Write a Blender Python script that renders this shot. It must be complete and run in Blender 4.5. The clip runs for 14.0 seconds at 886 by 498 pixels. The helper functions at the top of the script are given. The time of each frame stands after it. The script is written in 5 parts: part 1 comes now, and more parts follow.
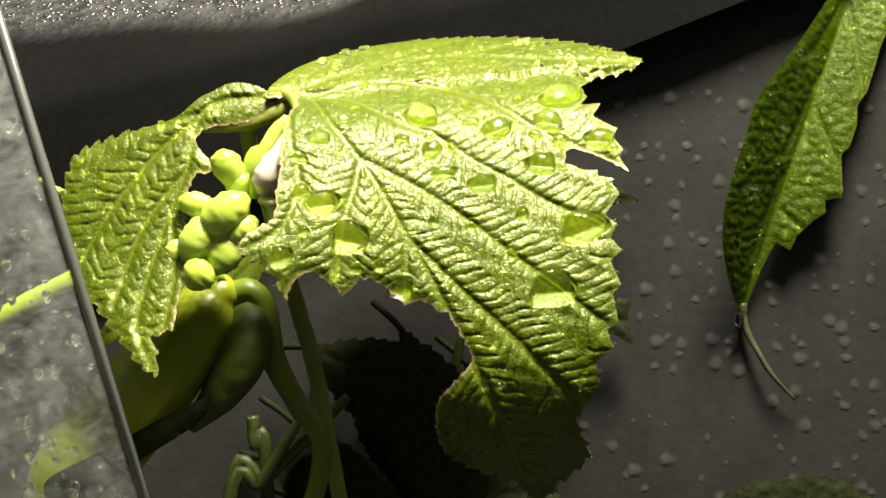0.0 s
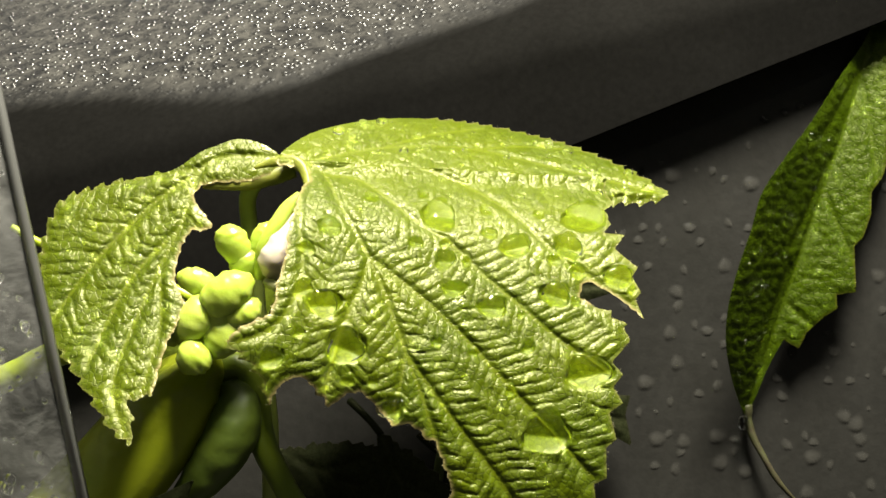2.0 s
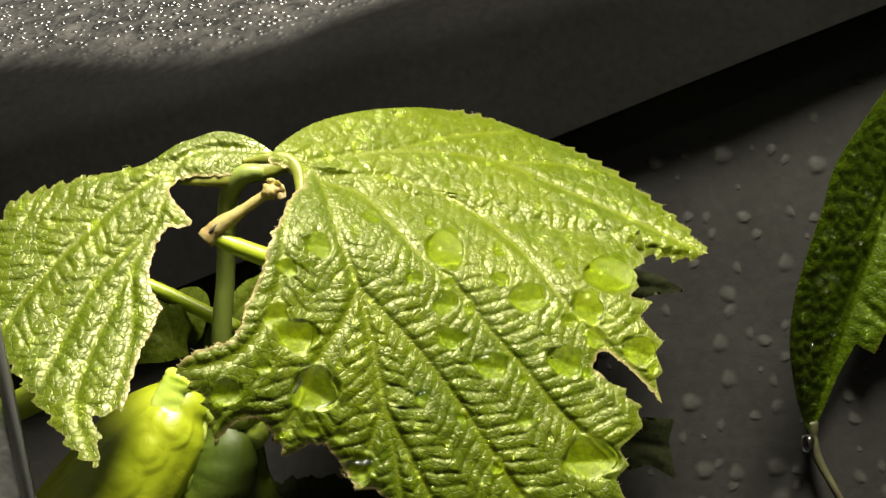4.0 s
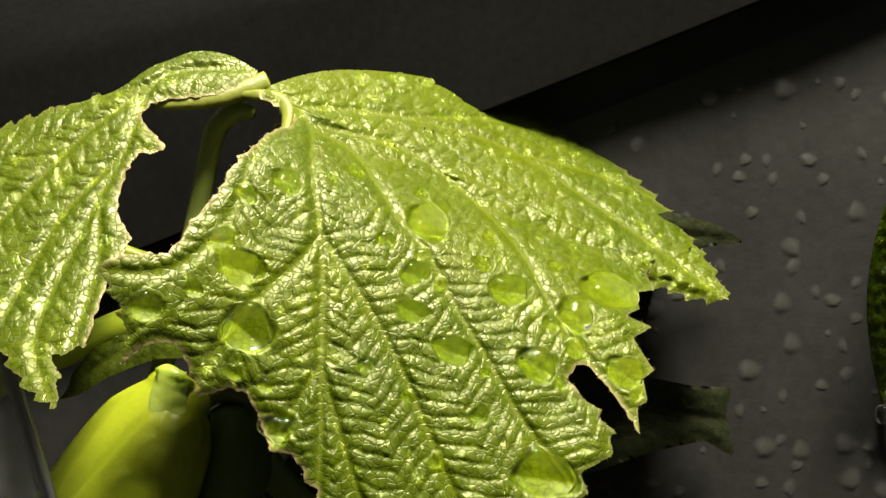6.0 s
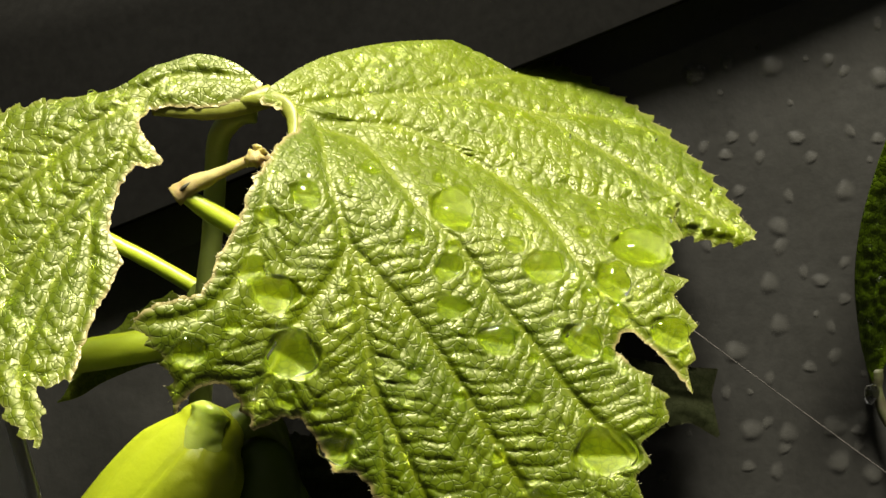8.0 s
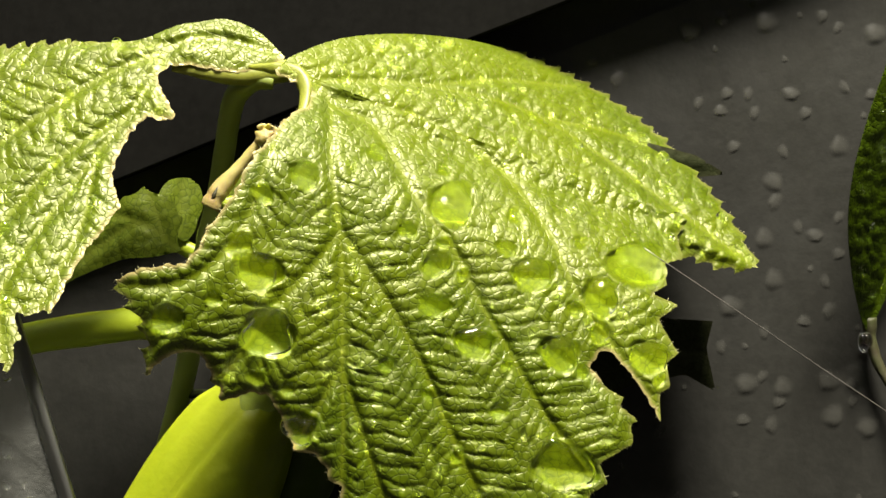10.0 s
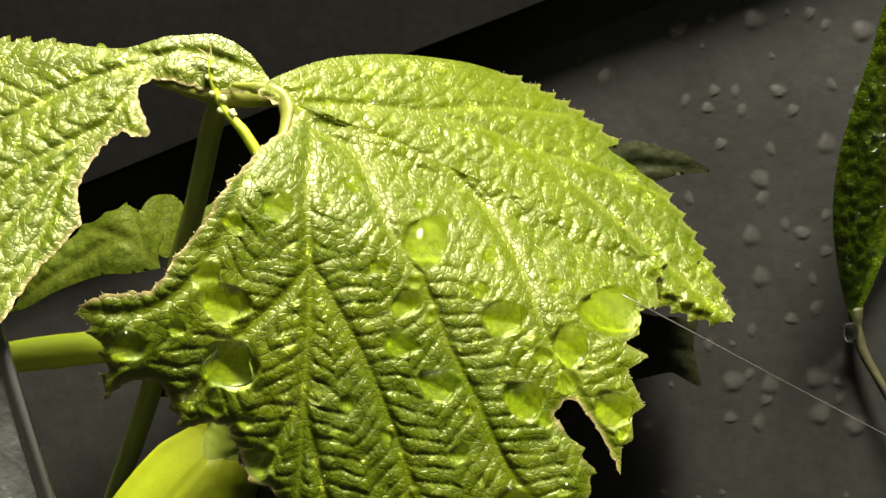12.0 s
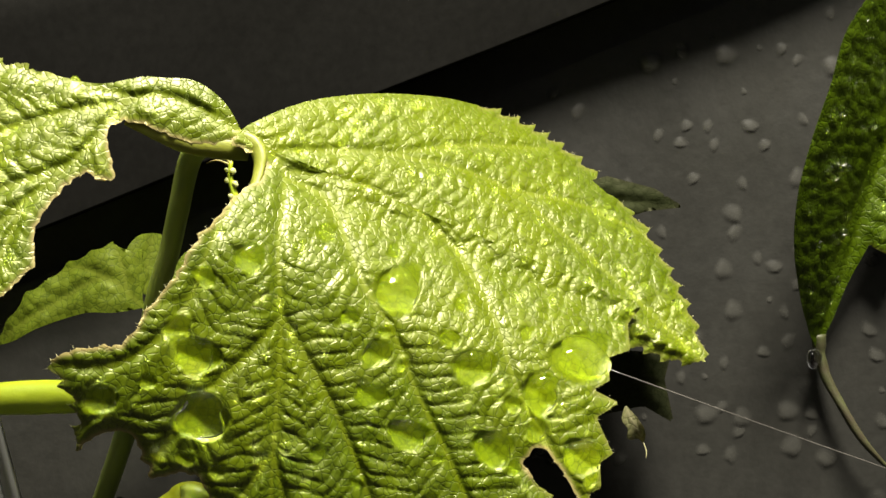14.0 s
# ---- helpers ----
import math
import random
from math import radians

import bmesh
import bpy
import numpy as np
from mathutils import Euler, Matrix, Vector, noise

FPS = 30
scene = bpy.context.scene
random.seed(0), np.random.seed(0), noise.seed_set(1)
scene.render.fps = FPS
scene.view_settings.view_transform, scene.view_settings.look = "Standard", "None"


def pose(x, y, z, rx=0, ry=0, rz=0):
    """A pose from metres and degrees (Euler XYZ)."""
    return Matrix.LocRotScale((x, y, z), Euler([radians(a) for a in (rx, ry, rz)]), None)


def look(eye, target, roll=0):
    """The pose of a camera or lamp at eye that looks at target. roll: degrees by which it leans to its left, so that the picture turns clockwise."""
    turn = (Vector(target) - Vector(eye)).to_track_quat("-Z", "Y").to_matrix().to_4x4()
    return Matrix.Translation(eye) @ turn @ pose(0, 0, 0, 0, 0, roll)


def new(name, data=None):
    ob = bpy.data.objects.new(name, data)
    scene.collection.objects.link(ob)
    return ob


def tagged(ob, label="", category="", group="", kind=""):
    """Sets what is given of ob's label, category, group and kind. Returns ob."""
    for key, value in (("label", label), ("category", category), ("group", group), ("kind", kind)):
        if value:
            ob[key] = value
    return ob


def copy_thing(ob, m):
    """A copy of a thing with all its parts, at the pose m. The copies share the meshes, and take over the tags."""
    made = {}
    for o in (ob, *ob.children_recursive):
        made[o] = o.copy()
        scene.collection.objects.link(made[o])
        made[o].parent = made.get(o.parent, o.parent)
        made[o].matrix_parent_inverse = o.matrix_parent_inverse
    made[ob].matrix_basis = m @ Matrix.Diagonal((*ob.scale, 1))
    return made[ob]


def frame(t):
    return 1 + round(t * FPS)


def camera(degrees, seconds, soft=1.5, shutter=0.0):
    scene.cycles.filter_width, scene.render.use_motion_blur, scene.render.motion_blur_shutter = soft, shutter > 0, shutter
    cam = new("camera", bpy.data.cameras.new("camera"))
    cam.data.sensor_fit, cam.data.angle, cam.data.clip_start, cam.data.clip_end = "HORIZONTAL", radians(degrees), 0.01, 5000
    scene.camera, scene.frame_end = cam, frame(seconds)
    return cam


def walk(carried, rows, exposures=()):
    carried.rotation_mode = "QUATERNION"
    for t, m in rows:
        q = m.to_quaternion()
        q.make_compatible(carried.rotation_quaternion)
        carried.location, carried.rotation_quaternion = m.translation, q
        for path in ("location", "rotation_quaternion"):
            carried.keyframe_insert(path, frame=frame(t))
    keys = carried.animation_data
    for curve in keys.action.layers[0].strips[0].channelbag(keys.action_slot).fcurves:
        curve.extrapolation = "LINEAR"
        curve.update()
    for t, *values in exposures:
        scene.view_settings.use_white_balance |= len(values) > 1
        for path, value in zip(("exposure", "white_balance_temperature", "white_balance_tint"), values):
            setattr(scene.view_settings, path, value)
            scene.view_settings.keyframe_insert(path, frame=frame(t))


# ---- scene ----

# ------------------------------------------------------------------ camera
cam = camera(40, 14.0, soft=1.6)
walk(cam, [
    (0, pose(-0.0012, -0.0915, 0.1932, 90, 0, 0)),
    (0.5, pose(0.0014, -0.0954, 0.2014, 90, 0, 0)),
    (1, pose(0.0030, -0.0968, 0.2081, 90, 0, 0)),
    (1.5, pose(0.0039, -0.0840, 0.2111, 90, 0, 0)),
    (2, pose(0.0024, -0.0708, 0.2121, 90, 0, 0)),
    (2.5, pose(0.0012, -0.0592, 0.2131, 90, 0, 0)),
    (3, pose(0.0021, -0.0475, 0.2141, 90, 0, 0)),
    (5.5, pose(-0.0015, -0.0092, 0.2040, 90, 0, 0)),
    (6, pose(-0.0024, -0.0034, 0.2028, 90, 0, 0)),
    (6.5, pose(-0.0026, -0.0001, 0.2000, 90, 0, 0)),
    (7, pose(-0.0023, -0.0004, 0.1998, 90, 0, 0)),
    (7.5, pose(0.0000, 0.0000, 0.2000, 90, 0, 0)),
    (10, pose(0.0009, -0.0015, 0.1928, 90, 0, 0)),
    (10.5, pose(0.0009, -0.0014, 0.1901, 90, 0, 0)),
    (11, pose(0.0007, -0.0012, 0.1882, 90, 0, 0)),
    (11.5, pose(0.0018, -0.0010, 0.1885, 90, 0, 0)),
    (12, pose(0.0029, -0.0013, 0.1924, 90, 0, 0)),
    (12.5, pose(0.0038, -0.0023, 0.1948, 90, 0, 0)),
    (13, pose(0.0049, -0.0022, 0.1964, 90, 0, 0)),
    (13.5, pose(0.0059, -0.0032, 0.1976, 90, 0, 0)),
    (14, pose(0.0068, -0.0028, 0.1976, 90, 0, 0)),
], exposures=[(0, -0.02), (1.5, -0.18), (3, -0.36), (5.5, -0.52), (7, -0.48), (7.7, -0.42), (10, -0.14), (12, -0.08), (14, -0.08)])

# ------------------------------------------------------------------ light
world = bpy.data.worlds.new("dark_room")
scene.world = world
world.use_nodes = True
world.node_tree.nodes["Background"].inputs[0].default_value = (1.0, 0.97, 0.88, 1)
world.node_tree.nodes["Background"].inputs[1].default_value = 0.36

lamp_data = bpy.data.lights.new("grow_lamp", "AREA")
lamp_data.shape, lamp_data.size, lamp_data.energy = "DISK", 0.15, 15.0
lamp_data.color = (1.0, 0.95, 0.80)
lamp = new("grow_lamp", lamp_data)
lamp.matrix_world = look((0.075, -0.02, 0.65), (0.0, 0.14, 0.20))
scene.view_settings.exposure = 0.0


# ------------------------------------------------------------------ material helpers
def mat(name):
    m = bpy.data.materials.new(name)
    m.use_nodes = True
    nt = m.node_tree
    return m, nt, nt.nodes["Principled BSDF"]


def node(nt, kind, **values):
    n = nt.nodes.new(kind)
    for key, value in values.items():
        n.inputs[key.replace("_", " ")].default_value = value
    return n


def ramp(nt, source, stops):
    n = nt.nodes.new("ShaderNodeValToRGB")
    el = n.color_ramp.elements
    while len(el) < len(stops):
        el.new(0.5)
    for e, (p, col) in zip(el, stops):
        e.position, e.color = p, (*col, 1)
    nt.links.new(source, n.inputs[0])
    return n.outputs[0]


def noise_out(nt, scale, detail=4.0, rough=0.55, coords=None, distortion=0.0):
    n = node(nt, "ShaderNodeTexNoise", Scale=scale, Detail=detail, Roughness=rough, Distortion=distortion)
    if coords is not None:
        nt.links.new(coords, n.inputs["Vector"])
    return n.outputs["Fac"]


def object_coords(nt):
    return nt.nodes.new("ShaderNodeTexCoord").outputs["Object"]


def attribute(nt, name):
    n = nt.nodes.new("ShaderNodeAttribute")
    n.attribute_name = name
    return n.outputs["Fac"]


def mix_colour(nt, fac, a, b, blend="MIX"):
    n = nt.nodes.new("ShaderNodeMix")
    n.data_type, n.blend_type = "RGBA", blend
    for socket, value in ((n.inputs[0], fac), (n.inputs[6], a), (n.inputs[7], b)):
        if isinstance(value, (int, float)):
            socket.default_value = value
        elif isinstance(value, tuple):
            socket.default_value = (*value, 1)
        else:
            nt.links.new(value, socket)
    return n.outputs[2]


def maths(nt, op, a, b=0.0):
    n = nt.nodes.new("ShaderNodeMath")
    n.operation = op
    for socket, value in ((n.inputs[0], a), (n.inputs[1], b)):
        if isinstance(value, (int, float)):
            socket.default_value = value
        else:
            nt.links.new(value, socket)
    return n.outputs[0]


def bump(nt, height, strength, distance, normal=None):
    n = node(nt, "ShaderNodeBump", Strength=strength, Distance=distance)
    nt.links.new(height, n.inputs["Height"])
    if normal is not None:
        nt.links.new(normal, n.inputs["Normal"])
    return n.outputs["Normal"]


def leaf_material(name, blade_col, young_col, vein_col, rim_col, gloss=0.42, see_through=0.22, shine=1.0, relief=1.0):
    """A leaf: cell network in relief, paler veins, browned rim, some light through it."""
    m, nt, p = mat(name)
    co = object_coords(nt)
    warp = node(nt, "ShaderNodeTexNoise", Scale=420.0, Detail=2.0)
    nt.links.new(co, warp.inputs["Vector"])
    add = nt.nodes.new("ShaderNodeMixRGB")
    add.blend_type, add.inputs[0].default_value = "ADD", 0.0012
    nt.links.new(co, add.inputs[1])
    nt.links.new(warp.outputs["Color"], add.inputs[2])
    cells = nt.nodes.new("ShaderNodeTexVoronoi")
    cells.feature = "DISTANCE_TO_EDGE"
    cells.inputs["Scale"].default_value = 1050.0
    nt.links.new(add.outputs[0], cells.inputs["Vector"])
    fine = nt.nodes.new("ShaderNodeTexVoronoi")
    fine.feature = "DISTANCE_TO_EDGE"
    fine.inputs["Scale"].default_value = 3200.0
    nt.links.new(add.outputs[0], fine.inputs["Vector"])
    net = ramp(nt, cells.outputs["Distance"], [(0.0, (0, 0, 0)), (0.10, (0.85, 0.85, 0.85)), (0.4, (1, 1, 1))])
    fine_net = ramp(nt, fine.outputs["Distance"], [(0.0, (0, 0, 0)), (0.35, (1, 1, 1))])
    patch = ramp(nt, noise_out(nt, 55.0, 4.0, 0.6, co), [(0.35, (0, 0, 0)), (0.68, (1, 1, 1))])
    col = mix_colour(nt, patch, blade_col, young_col)
    speck = ramp(nt, noise_out(nt, 900.0, 2.0, 0.5, co), [(0.3, (0.78, 0.78, 0.78)), (0.7, (1.15, 1.15, 1.15))])
    col = mix_colour(nt, 1.0, col, speck, "MULTIPLY")
    # Shade in the cell creases, painted into the colour along their edges.
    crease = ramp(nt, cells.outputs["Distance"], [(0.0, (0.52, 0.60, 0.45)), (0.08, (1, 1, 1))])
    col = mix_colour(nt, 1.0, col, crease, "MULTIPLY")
    col = mix_colour(nt, maths(nt, "MULTIPLY", attribute(nt, "vein"), 0.75), col, vein_col)
    # Pale tissue at the leaf base, plus lamplight painted on the upper blade.
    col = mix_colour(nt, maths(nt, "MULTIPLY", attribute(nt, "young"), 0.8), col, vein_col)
    col = mix_colour(nt, attribute(nt, "rim"), col, rim_col)
    nt.links.new(col, p.inputs["Base Color"])
    rough = ramp(nt, noise_out(nt, 300.0, 3.0, 0.6, co), [(0.3, (gloss - 0.08,) * 3), (0.7, (gloss + 0.1,) * 3)])
    nt.links.new(rough, p.inputs["Roughness"])
    dry = maths(nt, "SUBTRACT", 1.0, maths(nt, "MULTIPLY", attribute(nt, "wet"), 0.8))
    nt.links.new(maths(nt, "MULTIPLY", dry, shine), p.inputs["Specular IOR Level"])
    p.inputs["Specular Tint"].default_value = (1.0, 0.97, 0.58, 1)
    n = bump(nt, maths(nt, "MULTIPLY", net, dry), 0.37 * relief, 0.00016)
    n = bump(nt, maths(nt, "MULTIPLY", fine_net, dry), 0.10 * relief, 0.00006, n)
    nt.links.new(n, p.inputs["Normal"])
    thin = node(nt, "ShaderNodeBsdfTranslucent")
    nt.links.new(mix_colour(nt, 1.0, col, (1.5, 1.5, 0.5), "MULTIPLY"), thin.inputs["Color"])
    nt.links.new(n, thin.inputs["Normal"])
    mixed = node(nt, "ShaderNodeMixShader", Fac=see_through)
    nt.links.new(p.outputs[0], mixed.inputs[1])
    nt.links.new(thin.outputs[0], mixed.inputs[2])
    nt.links.new(mixed.outputs[0], nt.nodes["Material Output"].inputs["Surface"])
    return m


def flesh_material(name, a, b, rough=0.35, scale=90.0, sss=0.25):
    """Juicy stems, pods and buds: mottled, soft, a little light inside."""
    m, nt, p = mat(name)
    co = object_coords(nt)
    f = ramp(nt, noise_out(nt, scale, 4.0, 0.6, co), [(0.3, (0, 0, 0)), (0.7, (1, 1, 1))])
    col = mix_colour(nt, f, a, b)
    nt.links.new(col, p.inputs["Base Color"])
    p.inputs["Roughness"].default_value = rough
    p.inputs["Subsurface Weight"].default_value = sss
    p.inputs["Subsurface Radius"].default_value = (1.0, 1.0, 0.2)
    p.inputs["Subsurface Scale"].default_value = 0.003
    nt.links.new(bump(nt, noise_out(nt, scale * 9, 3.0, 0.6, co), 0.25, 0.0003), p.inputs["Normal"])
    return m


def water_material():
    m, nt, p = mat("water")
    p.inputs["Base Color"].default_value = (1, 1, 1, 1)
    p.inputs["Roughness"].default_value = 0.0
    p.inputs["IOR"].default_value = 1.33
    p.inputs["Transmission Weight"].default_value = 1.0
    return m


def bead_material():
    """Drops on the wall: the light they gather is put into a grey filling, clear at the rim."""
    m, nt, p = mat("drop_light")
    p.inputs["Base Color"].default_value = (0.047, 0.0455, 0.040, 1)
    p.inputs["Roughness"].default_value = 0.45
    p.inputs["Specular IOR Level"].default_value = 0.15
    clear = nt.nodes.new("ShaderNodeBsdfTransparent")
    mixed = nt.nodes.new("ShaderNodeMixShader")
    nt.links.new(maths(nt, "MULTIPLY", attribute(nt, "light_mask"), 0.9), mixed.inputs[0])
    nt.links.new(clear.outputs[0], mixed.inputs[1])
    nt.links.new(p.outputs[0], mixed.inputs[2])
    nt.links.new(mixed.outputs[0], nt.nodes["Material Output"].inputs["Surface"])
    return m


def plastic_material(name, dark, light, rough_lo, rough_hi, lit_mist=0.0):
    """Grimy wet plastic; dewed parts are whitened, and the lamplight on them is in that colour."""
    m, nt, p = mat(name)
    co = object_coords(nt)
    f = ramp(nt, noise_out(nt, 14.0, 6.0, 0.65, co, 0.6), [(0.3, (0, 0, 0)), (0.72, (1, 1, 1))])
    col = mix_colour(nt, f, dark, light)
    grain = ramp(nt, noise_out(nt, 700.0, 3.0, 0.7, co), [(0.3, (0.85, 0.85, 0.85)), (0.75, (1.15, 1.15, 1.15))])
    col = mix_colour(nt, 1.0, col, grain, "MULTIPLY")
    if lit_mist:
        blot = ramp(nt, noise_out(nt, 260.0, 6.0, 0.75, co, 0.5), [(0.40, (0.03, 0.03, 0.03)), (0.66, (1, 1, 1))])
        fac = maths(nt, "MULTIPLY", maths(nt, "MULTIPLY", attribute(nt, "lit_mist"), blot), lit_mist)
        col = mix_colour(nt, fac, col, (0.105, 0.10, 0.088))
    nt.links.new(col, p.inputs["Base Color"])
    nt.links.new(ramp(nt, noise_out(nt, 60.0, 4.0, 0.6, co), [(0.3, (rough_lo,) * 3), (0.7, (rough_hi,) * 3)]), p.inputs["Roughness"])
    nt.links.new(bump(nt, noise_out(nt, 350.0, 5.0, 0.6, co), 0.25, 0.0004), p.inputs["Normal"])
    p.inputs["Specular IOR Level"].default_value = 0.2
    if lit_mist:
        beads = nt.nodes.new("ShaderNodeTexVoronoi")
        beads.inputs["Scale"].default_value = 620.0
        nt.links.new(co, beads.inputs["Vector"])
        domes = ramp(nt, beads.outputs["Distance"], [(0.0, (1, 1, 1)), (0.45, (0, 0, 0))])
        wet = attribute(nt, "lit_mist")
        n = bump(nt, maths(nt, "MULTIPLY", domes, wet), 1.0, 0.0007)
        nt.links.new(n, p.inputs["Normal"])
        nt.links.new(maths(nt, "MULTIPLY", wet, 0.8), p.inputs["Specular IOR Level"])
        nt.links.new(maths(nt, "SUBTRACT", 0.7, maths(nt, "MULTIPLY", wet, 0.48)), p.inputs["Roughness"])
    return m


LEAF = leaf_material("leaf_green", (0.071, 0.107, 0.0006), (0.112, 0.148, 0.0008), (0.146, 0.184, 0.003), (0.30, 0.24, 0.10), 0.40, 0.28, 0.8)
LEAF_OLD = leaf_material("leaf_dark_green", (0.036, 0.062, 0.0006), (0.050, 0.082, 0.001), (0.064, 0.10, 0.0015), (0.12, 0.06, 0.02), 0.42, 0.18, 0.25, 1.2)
# Near-black: the shade under the big leaf is put into this green.
LEAF_DULL_SHADED = leaf_material("leaf_dull_shaded", (0.016, 0.019, 0.008), (0.024, 0.028, 0.012), (0.032, 0.036, 0.016), (0.02, 0.015, 0.01), 0.55, 0.1, 0.1, 0.4)
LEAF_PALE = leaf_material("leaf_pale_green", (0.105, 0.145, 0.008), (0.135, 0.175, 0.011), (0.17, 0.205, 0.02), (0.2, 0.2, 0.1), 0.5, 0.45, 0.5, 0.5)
POD = flesh_material("pod_flesh", (0.220, 0.270, 0.006), (0.290, 0.330, 0.012), 0.36, 110.0, 0.3)
# Side chamber green, with the shade of the leaf above put into it.
POD_SHADED = flesh_material("pod_side_shaded", (0.048, 0.078, 0.003), (0.070, 0.100, 0.004), 0.55, 90.0, 0.2)
STEM_FRESH = flesh_material("stem_fresh", (0.11, 0.16, 0.006), (0.15, 0.20, 0.010), 0.42, 120.0, 0.2)
BUD = flesh_material("bud_flesh", (0.36, 0.47, 0.05), (0.46, 0.56, 0.10), 0.30, 140.0, 0.6)
BUD_PALE = flesh_material("bud_pale", (0.36, 0.40, 0.12), (0.46, 0.46, 0.22), 0.35)
BUD_WHITE = flesh_material("bud_cream", (0.62, 0.55, 0.42), (0.55, 0.42, 0.36), 0.3)
# Darker copy of the stem green, with the shade put into the colour.
STEM_SHADED = flesh_material("stem_shaded", (0.040, 0.055, 0.008), (0.065, 0.085, 0.012), 0.5)
STEM_BRIGHT = flesh_material("stem_bright", (0.30, 0.38, 0.015), (0.36, 0.44, 0.022), 0.4)
WITHERED = flesh_material("withered", (0.36, 0.32, 0.10), (0.26, 0.17, 0.06), 0.6, 400.0)
PETIOLE = flesh_material("leaf_stalk", (0.19, 0.24, 0.040), (0.25, 0.30, 0.060), 0.5)
COLLAR = flesh_material("stalk_rim", (0.17, 0.19, 0.016), (0.23, 0.24, 0.03), 0.5)
DRY_SCRAP = leaf_material("dry_scrap", (0.16, 0.16, 0.07), (0.24, 0.22, 0.12), (0.26, 0.24, 0.14), (0.2, 0.14, 0.08), 0.5, 0.3, 0.5)
FRINGE = flesh_material("leaf_hair", (0.42, 0.40, 0.20), (0.50, 0.46, 0.26), 0.5, 90.0, 0.0)
DRY_TIP = flesh_material("dry_tip", (0.05, 0.06, 0.015), (0.035, 0.025, 0.012), 0.6, 300.0, 0.0)
WATER = water_material()
BEAD = bead_material()
WALL = plastic_material("grey_plastic", (0.017, 0.0166, 0.0147), (0.028, 0.0272, 0.024), 0.35, 0.6)
LINER = plastic_material("black_liner", (0.030, 0.029, 0.026), (0.044, 0.0425, 0.038), 0.3, 0.55)
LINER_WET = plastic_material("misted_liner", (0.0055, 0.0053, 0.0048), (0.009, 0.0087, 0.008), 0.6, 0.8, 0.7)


# ------------------------------------------------------------------ mesh helpers
def part(name, bm, material, parent=None, label=""):
    """Links a bmesh (or a finished mesh) as one object, under a thing or a part."""
    if isinstance(bm, bpy.types.Mesh):
        me = bm
    else:
        me = bpy.data.meshes.new(name)
        bm.to_mesh(me)
        bm.free()
    if material is not None and not me.materials:
        me.materials.append(material)
    for poly in me.polygons:
        poly.use_smooth = True
    ob = new(name, me)
    if parent is not None:
        ob.parent = parent
    return tagged(ob, label=label)


def spline(points, n):
    """n points along a smooth curve through the given ones."""
    p = np.array(points, float)
    p = np.vstack([2 * p[0] - p[1], p, 2 * p[-1] - p[-2]])
    out = []
    for s in np.linspace(0, len(p) - 3 - 1e-9, n):
        i, u = int(s), s - int(s)
        a, b, c, d = p[i:i + 4]
        out.append(0.5 * (2 * b + (c - a) * u + (2 * a - 5 * b + 4 * c - d) * u * u + (3 * b - a - 3 * c + d) * u ** 3))
    return np.array(out)


def tube_mesh(name, points, radii, n=40, around=14, squash=1.0, rough=0.0, seed=0):
    """A tapering tube along a curve, closed at both ends; sizes in millimetres."""
    pts = spline(points, n)
    rad = np.interp(np.linspace(0, 1, n), np.linspace(0, 1, len(radii)), radii)
    verts, faces = [], []
    side = Vector((0, 0, 1))
    for i in range(n):
        d = Vector(pts[min(i + 1, n - 1)] - pts[max(i - 1, 0)]).normalized()
        u = (side - d * side.dot(d)).normalized()
        side = u
        v = d.cross(u)
        for k in range(around):
            a = 2 * math.pi * k / around
            r = rad[i] * (1 + rough * noise.noise(Vector((i * 0.35, math.cos(a) * 1.5 + seed, math.sin(a) * 1.5))))
            verts.append(tuple((Vector(pts[i]) + u * (r * squash * math.cos(a)) + v * (r * math.sin(a))) / 1000))
    for i in range(n - 1):
        for k in range(around):
            a, b = i * around + k, i * around + (k + 1) % around
            faces.append((a, b, b + around, a + around))
    faces.append(tuple(range(around))[::-1])
    faces.append(tuple((n - 1) * around + k for k in range(around)))
    me = bpy.data.meshes.new(name)
    me.from_pydata(verts, [], faces)
    return me


def resample(points, step):
    p = np.array(points, float)
    seg = np.linalg.norm(np.diff(p, axis=0), axis=1)
    s = np.r_[0, np.cumsum(seg)]
    at = np.linspace(0, s[-1], max(2, int(s[-1] / step)))
    return np.stack([np.interp(at, s, p[:, k]) for k in range(p.shape[1])], 1)


